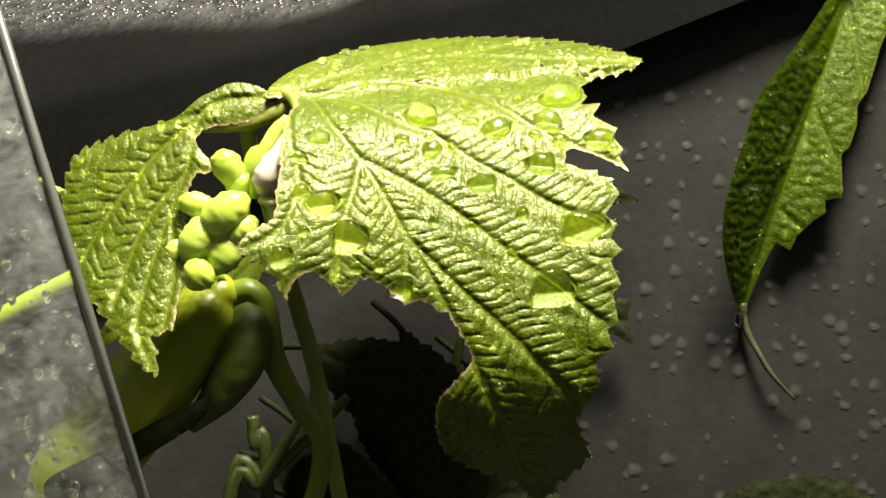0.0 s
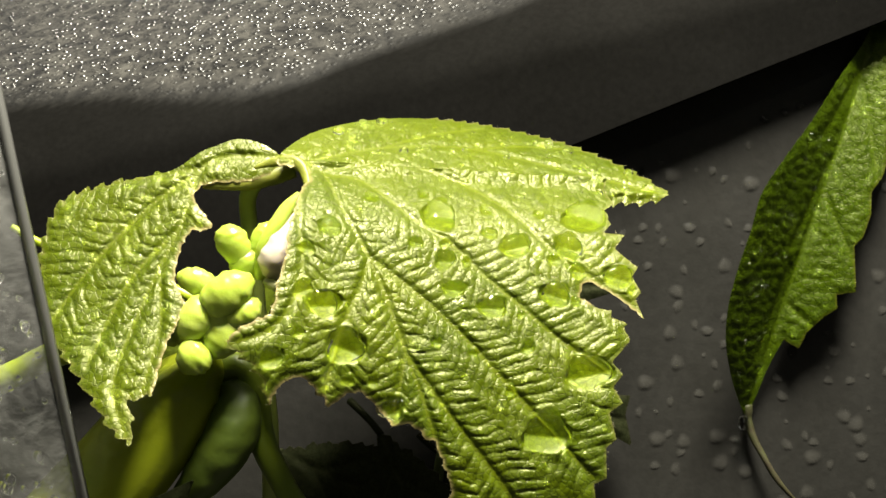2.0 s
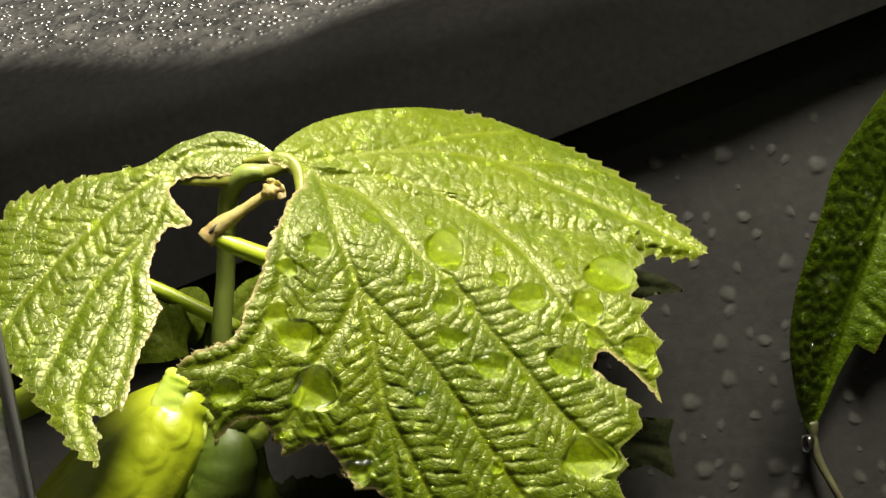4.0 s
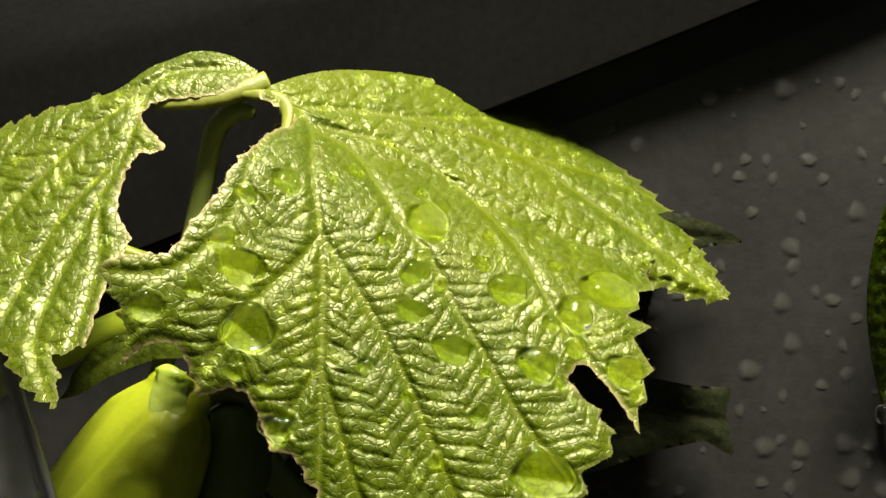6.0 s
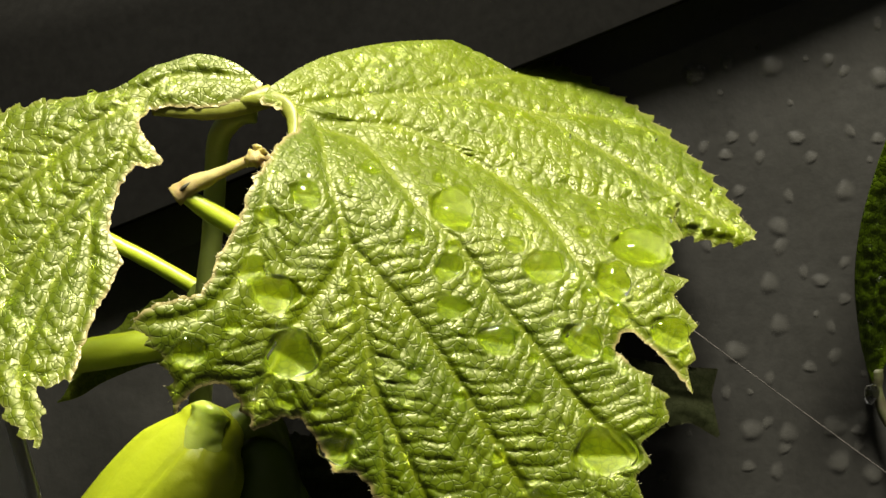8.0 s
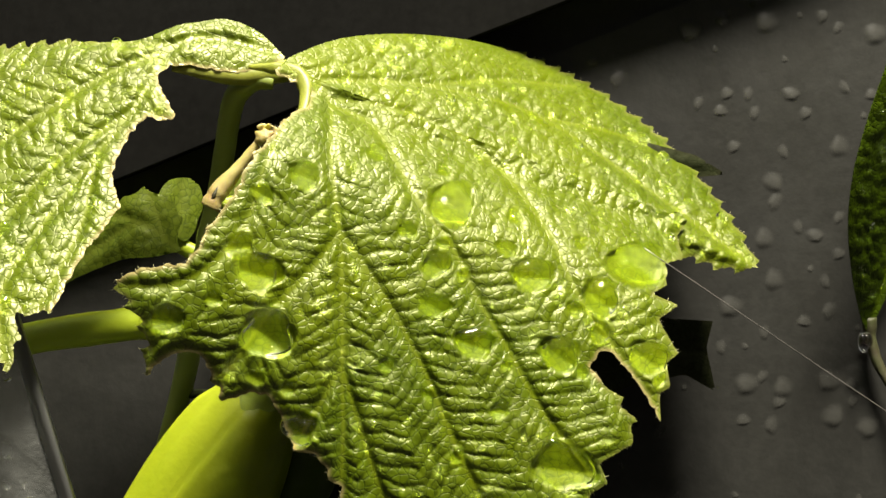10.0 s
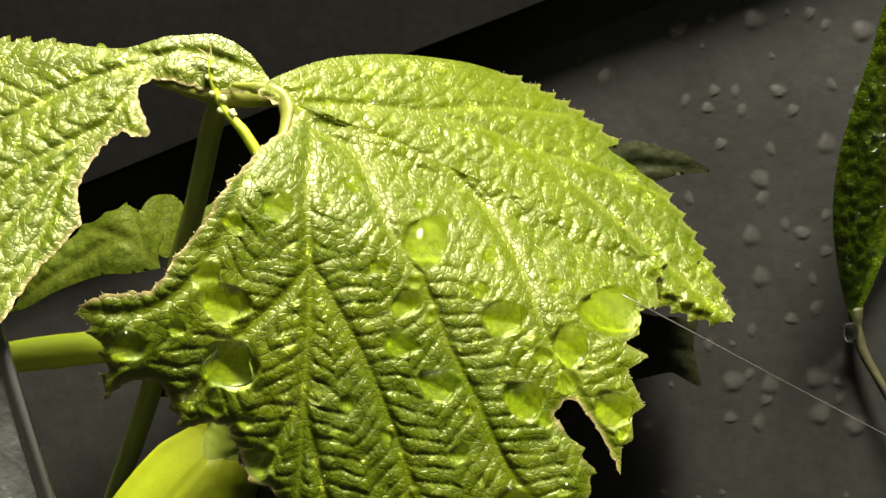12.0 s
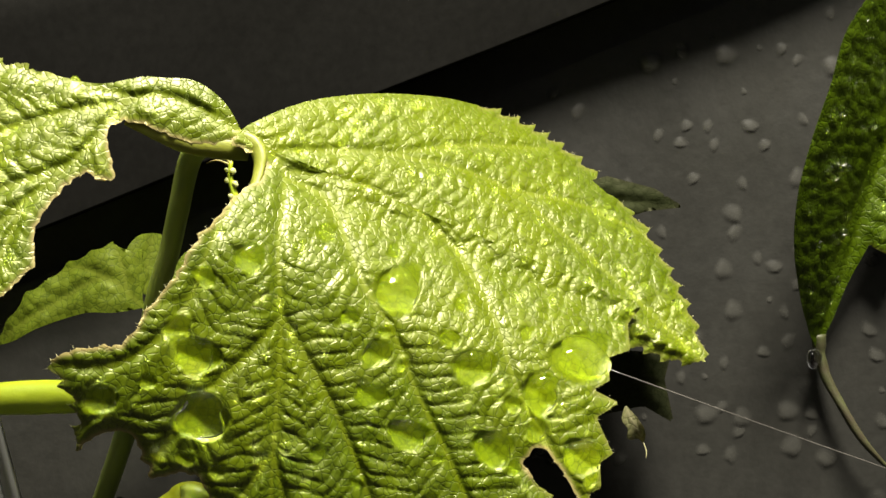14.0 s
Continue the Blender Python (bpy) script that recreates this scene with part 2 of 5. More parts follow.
def margin(sections, step=0.18, seed=1):
    """A closed outline from stretches of margin: 'tooth' saws it, 'eaten' nibbles it, 'plain' leaves it. Returns points and an eaten mark."""
    rng = np.random.default_rng(seed)
    out, mark = [], []
    for kind, pts in sections:
        p = resample(spline(pts, 12 * len(pts)) if kind not in ("sharp", "seam") else pts, step)
        d = np.gradient(p, axis=0)
        d /= np.linalg.norm(d, axis=1)[:, None] + 1e-9
        normal = np.stack([d[:, 1], -d[:, 0]], 1)
        s = np.arange(len(p)) * step
        if kind == "tooth":
            period = 2.9 + 0.6 * np.sin(s * 0.41 + seed)
            ph = np.cumsum(step / period)
            saw = ph % 1.0
            off = 1.0 * saw ** 1.6 - 0.35 + 0.15 * (2.7 * ph % 1.0)
        elif kind == "eaten":
            off = 0.16 * np.interp(s, np.arange(0, s[-1] + 1.2, 0.55), rng.normal(size=len(np.arange(0, s[-1] + 1.2, 0.55))))
        else:
            off = 0 * s
        fade = np.minimum(1, np.minimum(s, s[-1] - s) / 0.8)
        out.append(p + normal * (off * fade)[:, None])
        mark.append(np.full(len(p), 1.0 if kind == "eaten" else 0.25 if kind in ("tooth", "sharp") else -1.0 if kind == "seam" else 0.0))
    return np.vstack(out), np.concatenate(mark)


def inside(poly, x, y):
    r = np.zeros(x.shape, bool)
    px, py = poly[:, 0], poly[:, 1]
    qx, qy = np.roll(px, 1), np.roll(py, 1)
    for ax, ay, bx, by in zip(px, py, qx, qy):
        if ay != by:
            r ^= ((ay > y) != (by > y)) & (x < (bx - ax) * (y - ay) / (by - ay) + ax)
    return r


def smooth_noise(x, y, scale, seed):
    rng = np.random.default_rng(seed)
    out = 0 * x
    for _ in range(7):
        a, k = rng.uniform(0, 2 * math.pi), rng.uniform(0.6, 1.5) / scale
        out = out + np.sin((x * math.cos(a) + y * math.sin(a)) * k * 2 * math.pi + rng.uniform(0, 6.3))
    return out / 4


def near_vein(x, y, veins):
    """For each place: distance to the nearest vein, its side, the length along it, and its number."""
    best = np.full(x.shape, 1e9)
    side, along, which = 0 * x, 0 * x, np.zeros(x.shape, int)
    for v, pts in enumerate(veins):
        p = resample(spline(pts, 10 * len(pts)), 1.2)
        s = 0.0
        for a, b in zip(p[:-1], p[1:]):
            d = b - a
            L = np.linalg.norm(d)
            u = np.clip(((x - a[0]) * d[0] + (y - a[1]) * d[1]) / L ** 2, 0, 1)
            ex, ey = x - a[0] - u * d[0], y - a[1] - u * d[1]
            dist = np.hypot(ex, ey)
            hit = dist < best
            best = np.where(hit, dist, best)
            side = np.where(hit, np.sign(d[0] * ey - d[1] * ex), side)
            along = np.where(hit, s + u * L, along)
            which = np.where(hit, v, which)
            s += L
    return best, side, along, which


def outline_wave(angle, seed):
    """How far a drop's foot reaches in each direction, about 1."""
    rng = random.Random(seed)
    ph = [rng.uniform(0, 6.3) for _ in range(3)]
    return 1 + 0.11 * np.sin(2 * angle + ph[0]) + 0.10 * np.sin(3 * angle + ph[1]) + 0.05 * np.sin(5 * angle + ph[2])


def pucker(x, y, size, seed):
    """Small domes in irregular cells: 0 in the creases, 1 on the tops."""
    def jitter(i, j, k):
        q = np.sin(i * 127.1 + j * 311.7 + k * 74.7 + seed * 13.3) * 43758.5453
        return q - np.floor(q)
    gx, gy = np.floor(x / size), np.floor(y / size)
    first, second = np.full(x.shape, 9.0), np.full(x.shape, 9.0)
    for di in (-1, 0, 1):
        for dj in (-1, 0, 1):
            i, j = gx + di, gy + dj
            d = np.hypot(i + 0.1 + 0.8 * jitter(i, j, 1) - x / size, j + 0.1 + 0.8 * jitter(i, j, 2) - y / size)
            second = np.minimum(second, np.maximum(first, d))
            first = np.minimum(first, d)
    return np.sqrt(np.clip((second - first) * 1.9, 0, 1))


def blade_relief(x, y, veins, spacing, height, slant, flats=()):
    """Pillows between the side veins, grooves along the veins; millimetres towards the viewer, and the vein mark."""
    d, side, along, which = near_vein(x, y, veins)
    phase = (along - d * slant + side * 0.25 * spacing + (0.30 * smooth_noise(x, y, 10.0, 5) + 0.10 * smooth_noise(x, y, 3.4, 6)) * spacing) / spacing + which * 0.37
    tri = np.abs((phase % 1.0) * 2 - 1)
    pillow = np.sqrt(np.clip(1 - tri ** 3.6, 0, 1))
    cells = pucker(x, y, 1.3, 3)
    top = 1 - np.clip((y + 16) / 14, 0, 1)
    rise = 1 - np.exp(-(d / 0.75) ** 2)
    h = height * (0.85 + 0.30 * smooth_noise(x, y, 6.0, 8)) * pillow * (0.66 + 0.34 * np.exp(-d / 8.0)) * rise * (0.86 + 0.14 * cells) * (1 - 0.62 * top)
    h += 0.42 * height * rise + 0.15 * height * smooth_noise(x, y, 3.0, 11) * rise
    h += top * height * 0.85 * pucker(x + 0.6 * smooth_noise(x, y, 4.0, 21), y + 0.5 * smooth_noise(x, y, 5.0, 22), 2.3, 5) * rise
    for fx, fy, frx, fry, seed in flats:
        u, v = (x - fx) / frx, (y - fy) / fry
        reach = np.hypot(u, v) / outline_wave(np.arctan2(v, u), seed)
        under = np.clip((1.10 - reach) / 0.16, 0, 1)
        fold = 0.22 + 0.30 * math.sin(seed * 2.1) * u
        deep = np.where(v < fold, (v + 1.05) / (fold + 1.05), (1.1 - v) / (1.1 - fold))
        pocket = 0.62 - 0.42 * fry * np.clip(deep, 0, 1) + 0.10 * (h - 0.5)
        h = h * (1 - under) + pocket * under
    mark = np.exp(-(d / 0.20) ** 2)
    h = h + 0.10 * mark
    return h, np.clip(mark, 0, 1)


def blade_mesh(name, sections, veins, surface, step, spacing=1.9, height=0.55, slant=0.6, young=None, seed=1, thick=0.00028, flats=()):
    """A leaf blade as a sheet over its outline, puckered by its veins, with a real thickness."""
    poly, mark = margin(sections, seed=seed)
    lo, hi = poly.min(0) - step, poly.max(0) + step
    xs, ys = np.arange(lo[0], hi[0] + step, step), np.arange(lo[1], hi[1] + step, step)
    gx, gy = np.meshgrid(xs, ys)
    ins = inside(poly, gx, gy)
    cell = ins[:-1, :-1].astype(int) + ins[1:, :-1] + ins[:-1, 1:] + ins[1:, 1:]
    keep = cell >= 2
    used = np.zeros(gx.shape, bool)
    for a, b in ((0, 0), (1, 0), (0, 1), (1, 1)):
        used[a:a + keep.shape[0], b:b + keep.shape[1]] |= keep
    x, y = gx[used], gy[used]
    dist = np.empty(len(x))
    near = np.empty(len(x), int)
    for i in range(0, len(x), 4000):
        q = (x[i:i + 4000, None] - poly[:, 0]) ** 2 + (y[i:i + 4000, None] - poly[:, 1]) ** 2
        near[i:i + 4000] = q.argmin(1)
        dist[i:i + 4000] = np.sqrt(q.min(1))
    snap = (~ins[used]) | (dist < step * 0.45)
    x = np.where(snap, poly[near, 0], x)
    y = np.where(snap, poly[near, 1], y)
    dist = np.where(snap, 0, dist)
    h, vein = blade_relief(x, y, veins, spacing, height, slant, flats)
    h = h * np.where(mark[near] < 0, 1, np.clip(0.25 + dist / 2.0, 0, 1))
    z = surface(x, y) - h
    index = np.full(gx.shape, -1)
    index[used] = np.arange(len(x))
    quads = np.stack([index[:-1, :-1][keep], index[1:, :-1][keep], index[1:, 1:][keep], index[:-1, 1:][keep]], 1)
    n = len(x)
    top = np.stack([x, y, z], 1) / 1000
    under = top + np.array([0, 0, thick])
    back = quads[:, ::-1] + n
    edges = {}
    for q in quads.tolist():
        for a, b in zip(q, q[1:] + q[:1]):
            if (b, a) in edges:
                del edges[(b, a)]
            else:
                edges[(a, b)] = 1
    seam = mark[near] < 0
    rims = [(a, b) for a, b in edges if not (seam[a] and seam[b] and dist[a] < 1e-6 and dist[b] < 1e-6)]
    own = sorted({v for e in rims for v in e})
    at = {v: k for k, v in enumerate(own)}
    m = len(own)
    skirt = [(2 * n + at[b], 2 * n + at[a], 2 * n + m + at[a], 2 * n + m + at[b]) for a, b in rims]
    me = bpy.data.meshes.new(name)
    me.from_pydata(np.vstack([top, under, top[own], under[own]]).tolist(), [], quads.tolist() + back.tolist() + skirt)
    rim = np.maximum(0, mark[near]) * np.exp(-(dist / np.where(mark[near] > 0.5, 0.34, 0.30)) ** 2)
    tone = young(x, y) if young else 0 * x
    wet = 0 * x
    for fx, fy, frx, fry, seed in flats:
        u, v = (x - fx) / frx, (y - fy) / fry
        wet = np.maximum(wet, np.clip((1.08 - np.hypot(u, v) / outline_wave(np.arctan2(v, u), seed)) * 6, 0, 1))
    for key, value in (("vein", vein), ("rim", rim), ("young", tone), ("wet", wet)):
        me.attributes.new(key, "FLOAT", "POINT").data.foreach_set("value", np.r_[value, value, value[own], value[own]].astype(np.float32))
    me.validate()
    return me


def drop_mesh(name, rx, ry, h, seed=0, rings=9, around=26):
    """A bead of water with an uneven foot, its belly in the surface; millimetres, foot in the xy plane, rising to -z."""
    verts, faces = [], []
    wave = outline_wave(np.arange(around) * 2 * math.pi / around, seed)
    levels = [(0.35, 0.30), (0.8, 0.18)] + [(math.cos(0.5 * math.pi * i / (rings - 1)) ** 0.8 if i < rings - 1 else 0.02, -math.sin(0.5 * math.pi * i / (rings - 1))) for i in range(rings)]
    for s, lift in levels:
        for k in range(around):
            b = 2 * math.pi * k / around
            w = float(wave[k])
            sag = 0.22 * ry * max(0.0, -lift)
            z = lift * h if lift < 0 else lift * 1.3 * rx + 0.12
            verts.append((rx * w * s * math.cos(b) / 1000, (ry * w * s * math.sin(b) + sag) / 1000, z / 1000))
    for i in range(len(levels) - 1):
        for k in range(around):
            a, b = i * around + k, i * around + (k + 1) % around
            faces.append((a, a + around, b + around, b))
    faces.append(tuple((len(levels) - 1) * around + k for k in range(around))[::-1])
    faces.append(tuple(range(around)))
    me = bpy.data.meshes.new(name)
    me.from_pydata(verts, [], faces)
    return me


def put_drop(parent, surface, x, y, rx, ry, h, seed, cupped=False):
    """A drop with its foot on the blade's own relief."""
    me = parent.data
    if parent.name not in RELIEF:
        v = np.empty(len(me.vertices) * 3, np.float32)
        me.vertices.foreach_get("co", v)
        RELIEF[parent.name] = v.reshape(-1, 3) * 1000
    v = RELIEF[parent.name]
    if cupped:
        z = float(surface(x, y)) - 0.58
    else:
        d2 = (v[:, 0] - x) ** 2 + (v[:, 1] - y) ** 2
        z = np.sort(v[d2 < max(0.3, rx * 0.8) ** 2, 2])
        z = float(z[len(z) * 2 // 10]) - 0.12 if len(z) else float(surface(x, y))
    e = 0.4
    n = Vector((surface(x + e, y) - surface(x - e, y), surface(x, y + e) - surface(x, y - e), -2 * e)).normalized()
    turn = n.to_track_quat("-Z", "Y").to_matrix().to_4x4()
    ob = part("water_drop", drop_mesh("water_drop", rx, ry, h, seed), WATER, parent)
    ob.visible_shadow = False
    ob.matrix_local = Matrix.Translation((x / 1000, y / 1000, (z + 0.05) / 1000)) @ turn
    return ob


RELIEF = {}


def fringe_mesh(name, border, surface, seed):
    """Short fine hairs standing out from a leaf's rim."""
    rng = random.Random(seed)
    verts, faces = [], []
    for i in range(2, len(border) - 2, 2):
        x, y = border[i]
        d = border[i + 2] - border[i - 2]
        size = math.hypot(d[0], d[1])
        if size < 1e-6 or size > 3 or rng.random() < 0.62:
            continue
        out = Vector((d[1] / size, -d[0] / size, rng.uniform(-0.6, 0.3))) + Vector((rng.uniform(-0.6, 0.6), rng.uniform(-0.6, 0.6), 0))
        root = Vector((x, y, float(surface(x, y)) - 0.05))
        tip = root + out.normalized() * rng.uniform(0.2, 0.55)
        side = Vector((-out.y, out.x, 0)).normalized() * 0.028
        k = len(verts)
        for p in (root - side, root + side, root + Vector((0, 0, -0.05)), tip):
            verts.append(tuple(p / 1000))
        faces += [(k, k + 1, k + 3), (k + 1, k + 2, k + 3), (k + 2, k, k + 3)]
    me = bpy.data.meshes.new(name)
    me.from_pydata(verts, [], faces)
    return me


# ------------------------------------------------------------------ the tray round the plant
WALL_Y = 0.185
LINER_Y = 0.1787


def back_point(ax, ay):
    """A place on the back wall plane from its bearing (1000 = 1000 mm across at 2154 mm)."""
    k = WALL_Y / 2154
    return (ax - 784) * k, 0.2 - (ay - 441) * k


def slab(name, corners, y0, y1, material, label, category):
    """A flat plate from its corners in the xz plane, between two depths."""
    bm = bmesh.new()
    a = [bm.verts.new((x, y0, z)) for x, z in corners]
    b = [bm.verts.new((x, y1, z)) for x, z in corners]
    bm.faces.new(a[::-1])
    bm.faces.new(b)
    for i in range(len(a)):
        j = (i + 1) % len(a)
        bm.faces.new((a[i], a[j], b[j], b[i]))
    bmesh.ops.recalc_face_normals(bm, faces=bm.faces)
    ob = part(name, bm, material)
    for poly in ob.data.polygons:
        poly.use_smooth = False
    return tagged(ob, label, category, kind="structure")


def edge_line(ax, lift=0.0):
    return back_point(ax, 575 - 0.4 * ax - lift)


wall_back = slab("wall_back", [edge_line(-3200), edge_line(4600), (0.45, -0.02), (-0.45, -0.02)], WALL_Y, WALL_Y + 0.006, WALL,
                 "grey plastic tray wall spattered with water drops", "tray wall")

slab("groove", [edge_line(-3200, 400), edge_line(4600, 400), edge_line(4600, -60), edge_line(-3200, -60)], WALL_Y + 0.003, WALL_Y + 0.005, LINER, "black groove between tray wall and liner", "groove")


def liner():
    """The dark liner above the groove; its upper part bends towards the lamp."""
    n, m = 140, 90
    verts, faces, lit_mist = [], [], []
    for j in range(m):
        for i in range(n):
            ax = -1600 + 4400 * i / (n - 1)
            up = 72 + 1300 * (j / (m - 1)) ** 1.3
            x, z = back_point(ax, 575 - 0.4 * ax - up)
            bend = max(0.0, up - 470 + 0.16 * ax)
            y = LINER_Y + 0.00013 * bend * bend / (bend + 150)
            y += 0.0018 * noise.noise(Vector((x * 22, z * 22, 0)))
            verts.append((x, y, z))
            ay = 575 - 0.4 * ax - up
            # Mask paints dew and the lamplight on it, fading to the right.
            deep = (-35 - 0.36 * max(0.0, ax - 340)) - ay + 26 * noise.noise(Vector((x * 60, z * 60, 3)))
            lit_mist.append(min(1.0, max(0.0, deep / 85)) * (1.0 - 0.55 * min(1, max(0, (ax - 200) / 900))))
    for j in range(m - 1):
        for i in range(n - 1):
            a = j * n + i
            faces.append((a, a + 1, a + n + 1, a + n))
    me = bpy.data.meshes.new("liner")
    me.from_pydata(verts, [], faces)
    me.attributes.new("lit_mist", "FLOAT", "POINT").data.foreach_set("value", np.array(lit_mist, np.float32))
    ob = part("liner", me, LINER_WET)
    mod = ob.modifiers.new("thickness", "SOLIDIFY")
    mod.thickness, mod.offset = 0.002, 1.0
    return tagged(ob, "black plastic liner misted with fine dew", "liner", kind="structure")


liner()


def bead_mesh(r, q, seed, rings=8, around=22):
    """A flat drop on the wall, thickest below its middle, where the gathered light is painted palest."""
    wave = outline_wave(np.arange(around) * 2 * math.pi / around, seed)
    rng = random.Random(seed)
    lean = rng.uniform(-0.25, 0.25)
    verts, faces, light_mask = [], [], []
    for i in range(rings):
        f = 1 - i / (rings - 1) * 0.98
        for k in range(around):
            b = 2 * math.pi * k / around
            rr = 1.1 * r * f * (0.4 + 0.6 * float(wave[k]))
            verts.append(((rr * math.cos(b) + lean * r * (1 - f)) / 1000, (q * rr * math.sin(b) + 0.3 * r * (1 - f)) / 1000, -0.35 * r * (1 - f * f) / 1000 - 0.00002))
            # Paler inside and below: the light gathered in a drop, painted grey.
            light_mask.append(min(1.0, (1 - f) * 2.0) * (0.78 + 0.22 * math.sin(b) * min(1, 3 * f)))
    for i in range(rings - 1):
        for k in range(around):
            a, b = i * around + k, i * around + (k + 1) % around
            faces.append((a, a + around, b + around, b))
    faces.append(tuple((rings - 1) * around + k for k in range(around))[::-1])
    me = bpy.data.meshes.new("water_drop")
    me.from_pydata(verts, [], faces)
    me.attributes.new("light_mask", "FLOAT", "POINT").data.foreach_set("value", np.array(light_mask, np.float32))
    return me


def wall_drops():
    """Standing drops on the tray wall, each a part of it."""
    rng = random.Random(21)
    shapes = [bead_mesh(r, q, 500 + i) for i, (r, q) in enumerate([(0.6, 1), (0.9, 1.3), (1.2, 0.85), (1.5, 1.25), (1.9, 1.0), (1.1, 1.5), (1.6, 0.7)])]
    known = [(1300, 248, 2), (1250, 265, 1), (1427, 486, 1), (1385, 580, 3), (1393, 798, 2), (1525, 766, 2), (1470, 110, 2), (1768, 547, 3), (1821, 730, 4), (1755, 622, 2), (1719, 773, 2),
             (1440, 283, 2), (1500, 130, 1), (1330, 830, 2), (1450, 560, 0), (1290, 700, 1), (1560, 250, 2)]
    places = [(x, y, k) for x, y, k in known]
    while len(places) < 230:
        x, y = rng.uniform(850, 2150), rng.uniform(-80, 1250)
        if 575 - 0.4 * x > y - 30:
            continue
        if any(math.hypot(x - q[0], y - q[1]) < 26 for q in places):
            continue
        places.append((x, y, rng.choice([0, 0, 0, 1, 1, 2, 2, 3, 5, 6, 4])))
    for x, y, k in places:
        ob = part("water_drop", shapes[k], BEAD, wall_back)
        px, pz = back_point(x, y)
        ob.matrix_world = Matrix.Translation((px, WALL_Y, pz)) @ pose(0, 0, 0, -90, rng.uniform(-40, 40), 0)
        ob.visible_shadow = False


wall_drops()


def liner_dew():
    """Fine dew on the misted part of the liner, too small to pick apart."""
    rng = random.Random(8)
    verts, faces = [], []
    ring = 8
    count = 0
    while count < 2600:
        ax, ay = rng.uniform(-480, 1250), rng.uniform(-420, 60)
        edge = -20 - 0.36 * max(0.0, ax - 340)
        if ay > edge + rng.uniform(-10, 45):
            continue
        up = 575 - 0.4 * ax - ay
        bend = max(0.0, up - 470 + 0.16 * ax)
        x, z = back_point(ax, ay)
        y = LINER_Y + 0.00013 * bend * bend / (bend + 150) + 0.0018 * noise.noise(Vector((x * 22, z * 22, 0)))
        r = rng.choice([0.22, 0.3, 0.35, 0.5, 0.75]) * 0.001 * rng.uniform(0.7, 1.2)
        base = len(verts)
        for level, lift in ((1.0, 0.0), (0.8, 0.38), (0.4, 0.6)):
            for k in range(ring):
                a = 2 * math.pi * k / ring
                verts.append((x + r * level * math.cos(a), y - r * lift, z + r * level * math.sin(a) * 0.85))
        verts.append((x, y - r * 0.66, z))
        for lv in range(2):
            for k in range(ring):
                a, b = base + lv * ring + k, base + lv * ring + (k + 1) % ring
                faces.append((a, b, b + ring, a + ring))
        for k in range(ring):
            faces.append((base + 2 * ring + k, base + 2 * ring + (k + 1) % ring, base + 3 * ring))
        count += 1
    me = bpy.data.meshes.new("dew")
    me.from_pydata(verts, [], faces)
    ob = part("dew", me, WATER)
    ob.visible_shadow = False
    tagged(ob, "fine beads of dew covering the dark plastic liner", "dew", kind="stuff")


liner_dew()

floor = slab("floor", [(-0.45, -0.02), (0.45, -0.02), (0.45, -0.03), (-0.45, -0.03)], -0.5, 0.30, WALL, "grey plastic tray floor", "floor")
slab("wall_left", [(-0.46, -0.03), (-0.45, -0.03), (-0.45, 0.5), (-0.46, 0.5)], -0.5, 0.30, LINER, "dark side wall of the tray", "wall")
slab("wall_right", [(0.45, -0.03), (0.46, -0.03), (0.46, 0.5), (0.45, 0.5)], -0.5, 0.30, LINER, "dark side wall of the tray", "wall")
slab("wall_front", [(-0.46, -0.03), (0.46, -0.03), (0.46, 0.5), (-0.46, 0.5)], -0.51, -0.5, LINER, "dark front wall of the tray", "wall")


# ------------------------------------------------------------------ the eaten leaf
def main_surface(x, y):
    u, v = x / 30, y / 30
    z = 1.48 + 8.36 * u - 13.56 * v - 1.47 * u * v - 2.23 * u * u + 0.94 * v * v
    e = np.maximum(0, -y - 4)
    roll = 0.062 * np.minimum(e, 11) ** 2 + 1.0 * (1 - np.exp(-np.maximum(0, e - 11) / 1.5))
    return z + 0.028 * np.maximum(0, -y - 17) ** 2 + 0.006 * np.maximum(0, y) ** 2 - 1.0 + roll + 0.018 * np.maximum(0, y - 32) ** 2 + 0.008 * np.maximum(0, y - 6) ** 2 / (1 + np.exp((x + 10) / 2.5))


def raised(points):
    """The upper part of the blade's plan, drawn out where the surface turns away."""
    return [(p[0], p[1] - 0.17 * min(max(0.0, -p[1] - 4), 11), *p[2:]) for p in points]


def seam_line(x):
    return -17.07 - (x + 30) / 67.5


def fold_surface(x, y):
    return main_surface(x, y) + 0.4 * np.maximum(0, y - seam_line(x)) + 0.6 * np.maximum(0, seam_line(x) - y)


def soft_hinge(u):
    return 0.5 * (u + np.sqrt(u * u + 16))


def lobe_surface(x, y):
    return -0.054 * x + -0.369 * y + -0.161 * (soft_hinge(y - 26) - 0.15) + 0.263 * (soft_hinge(-x - 16) - 0.24)


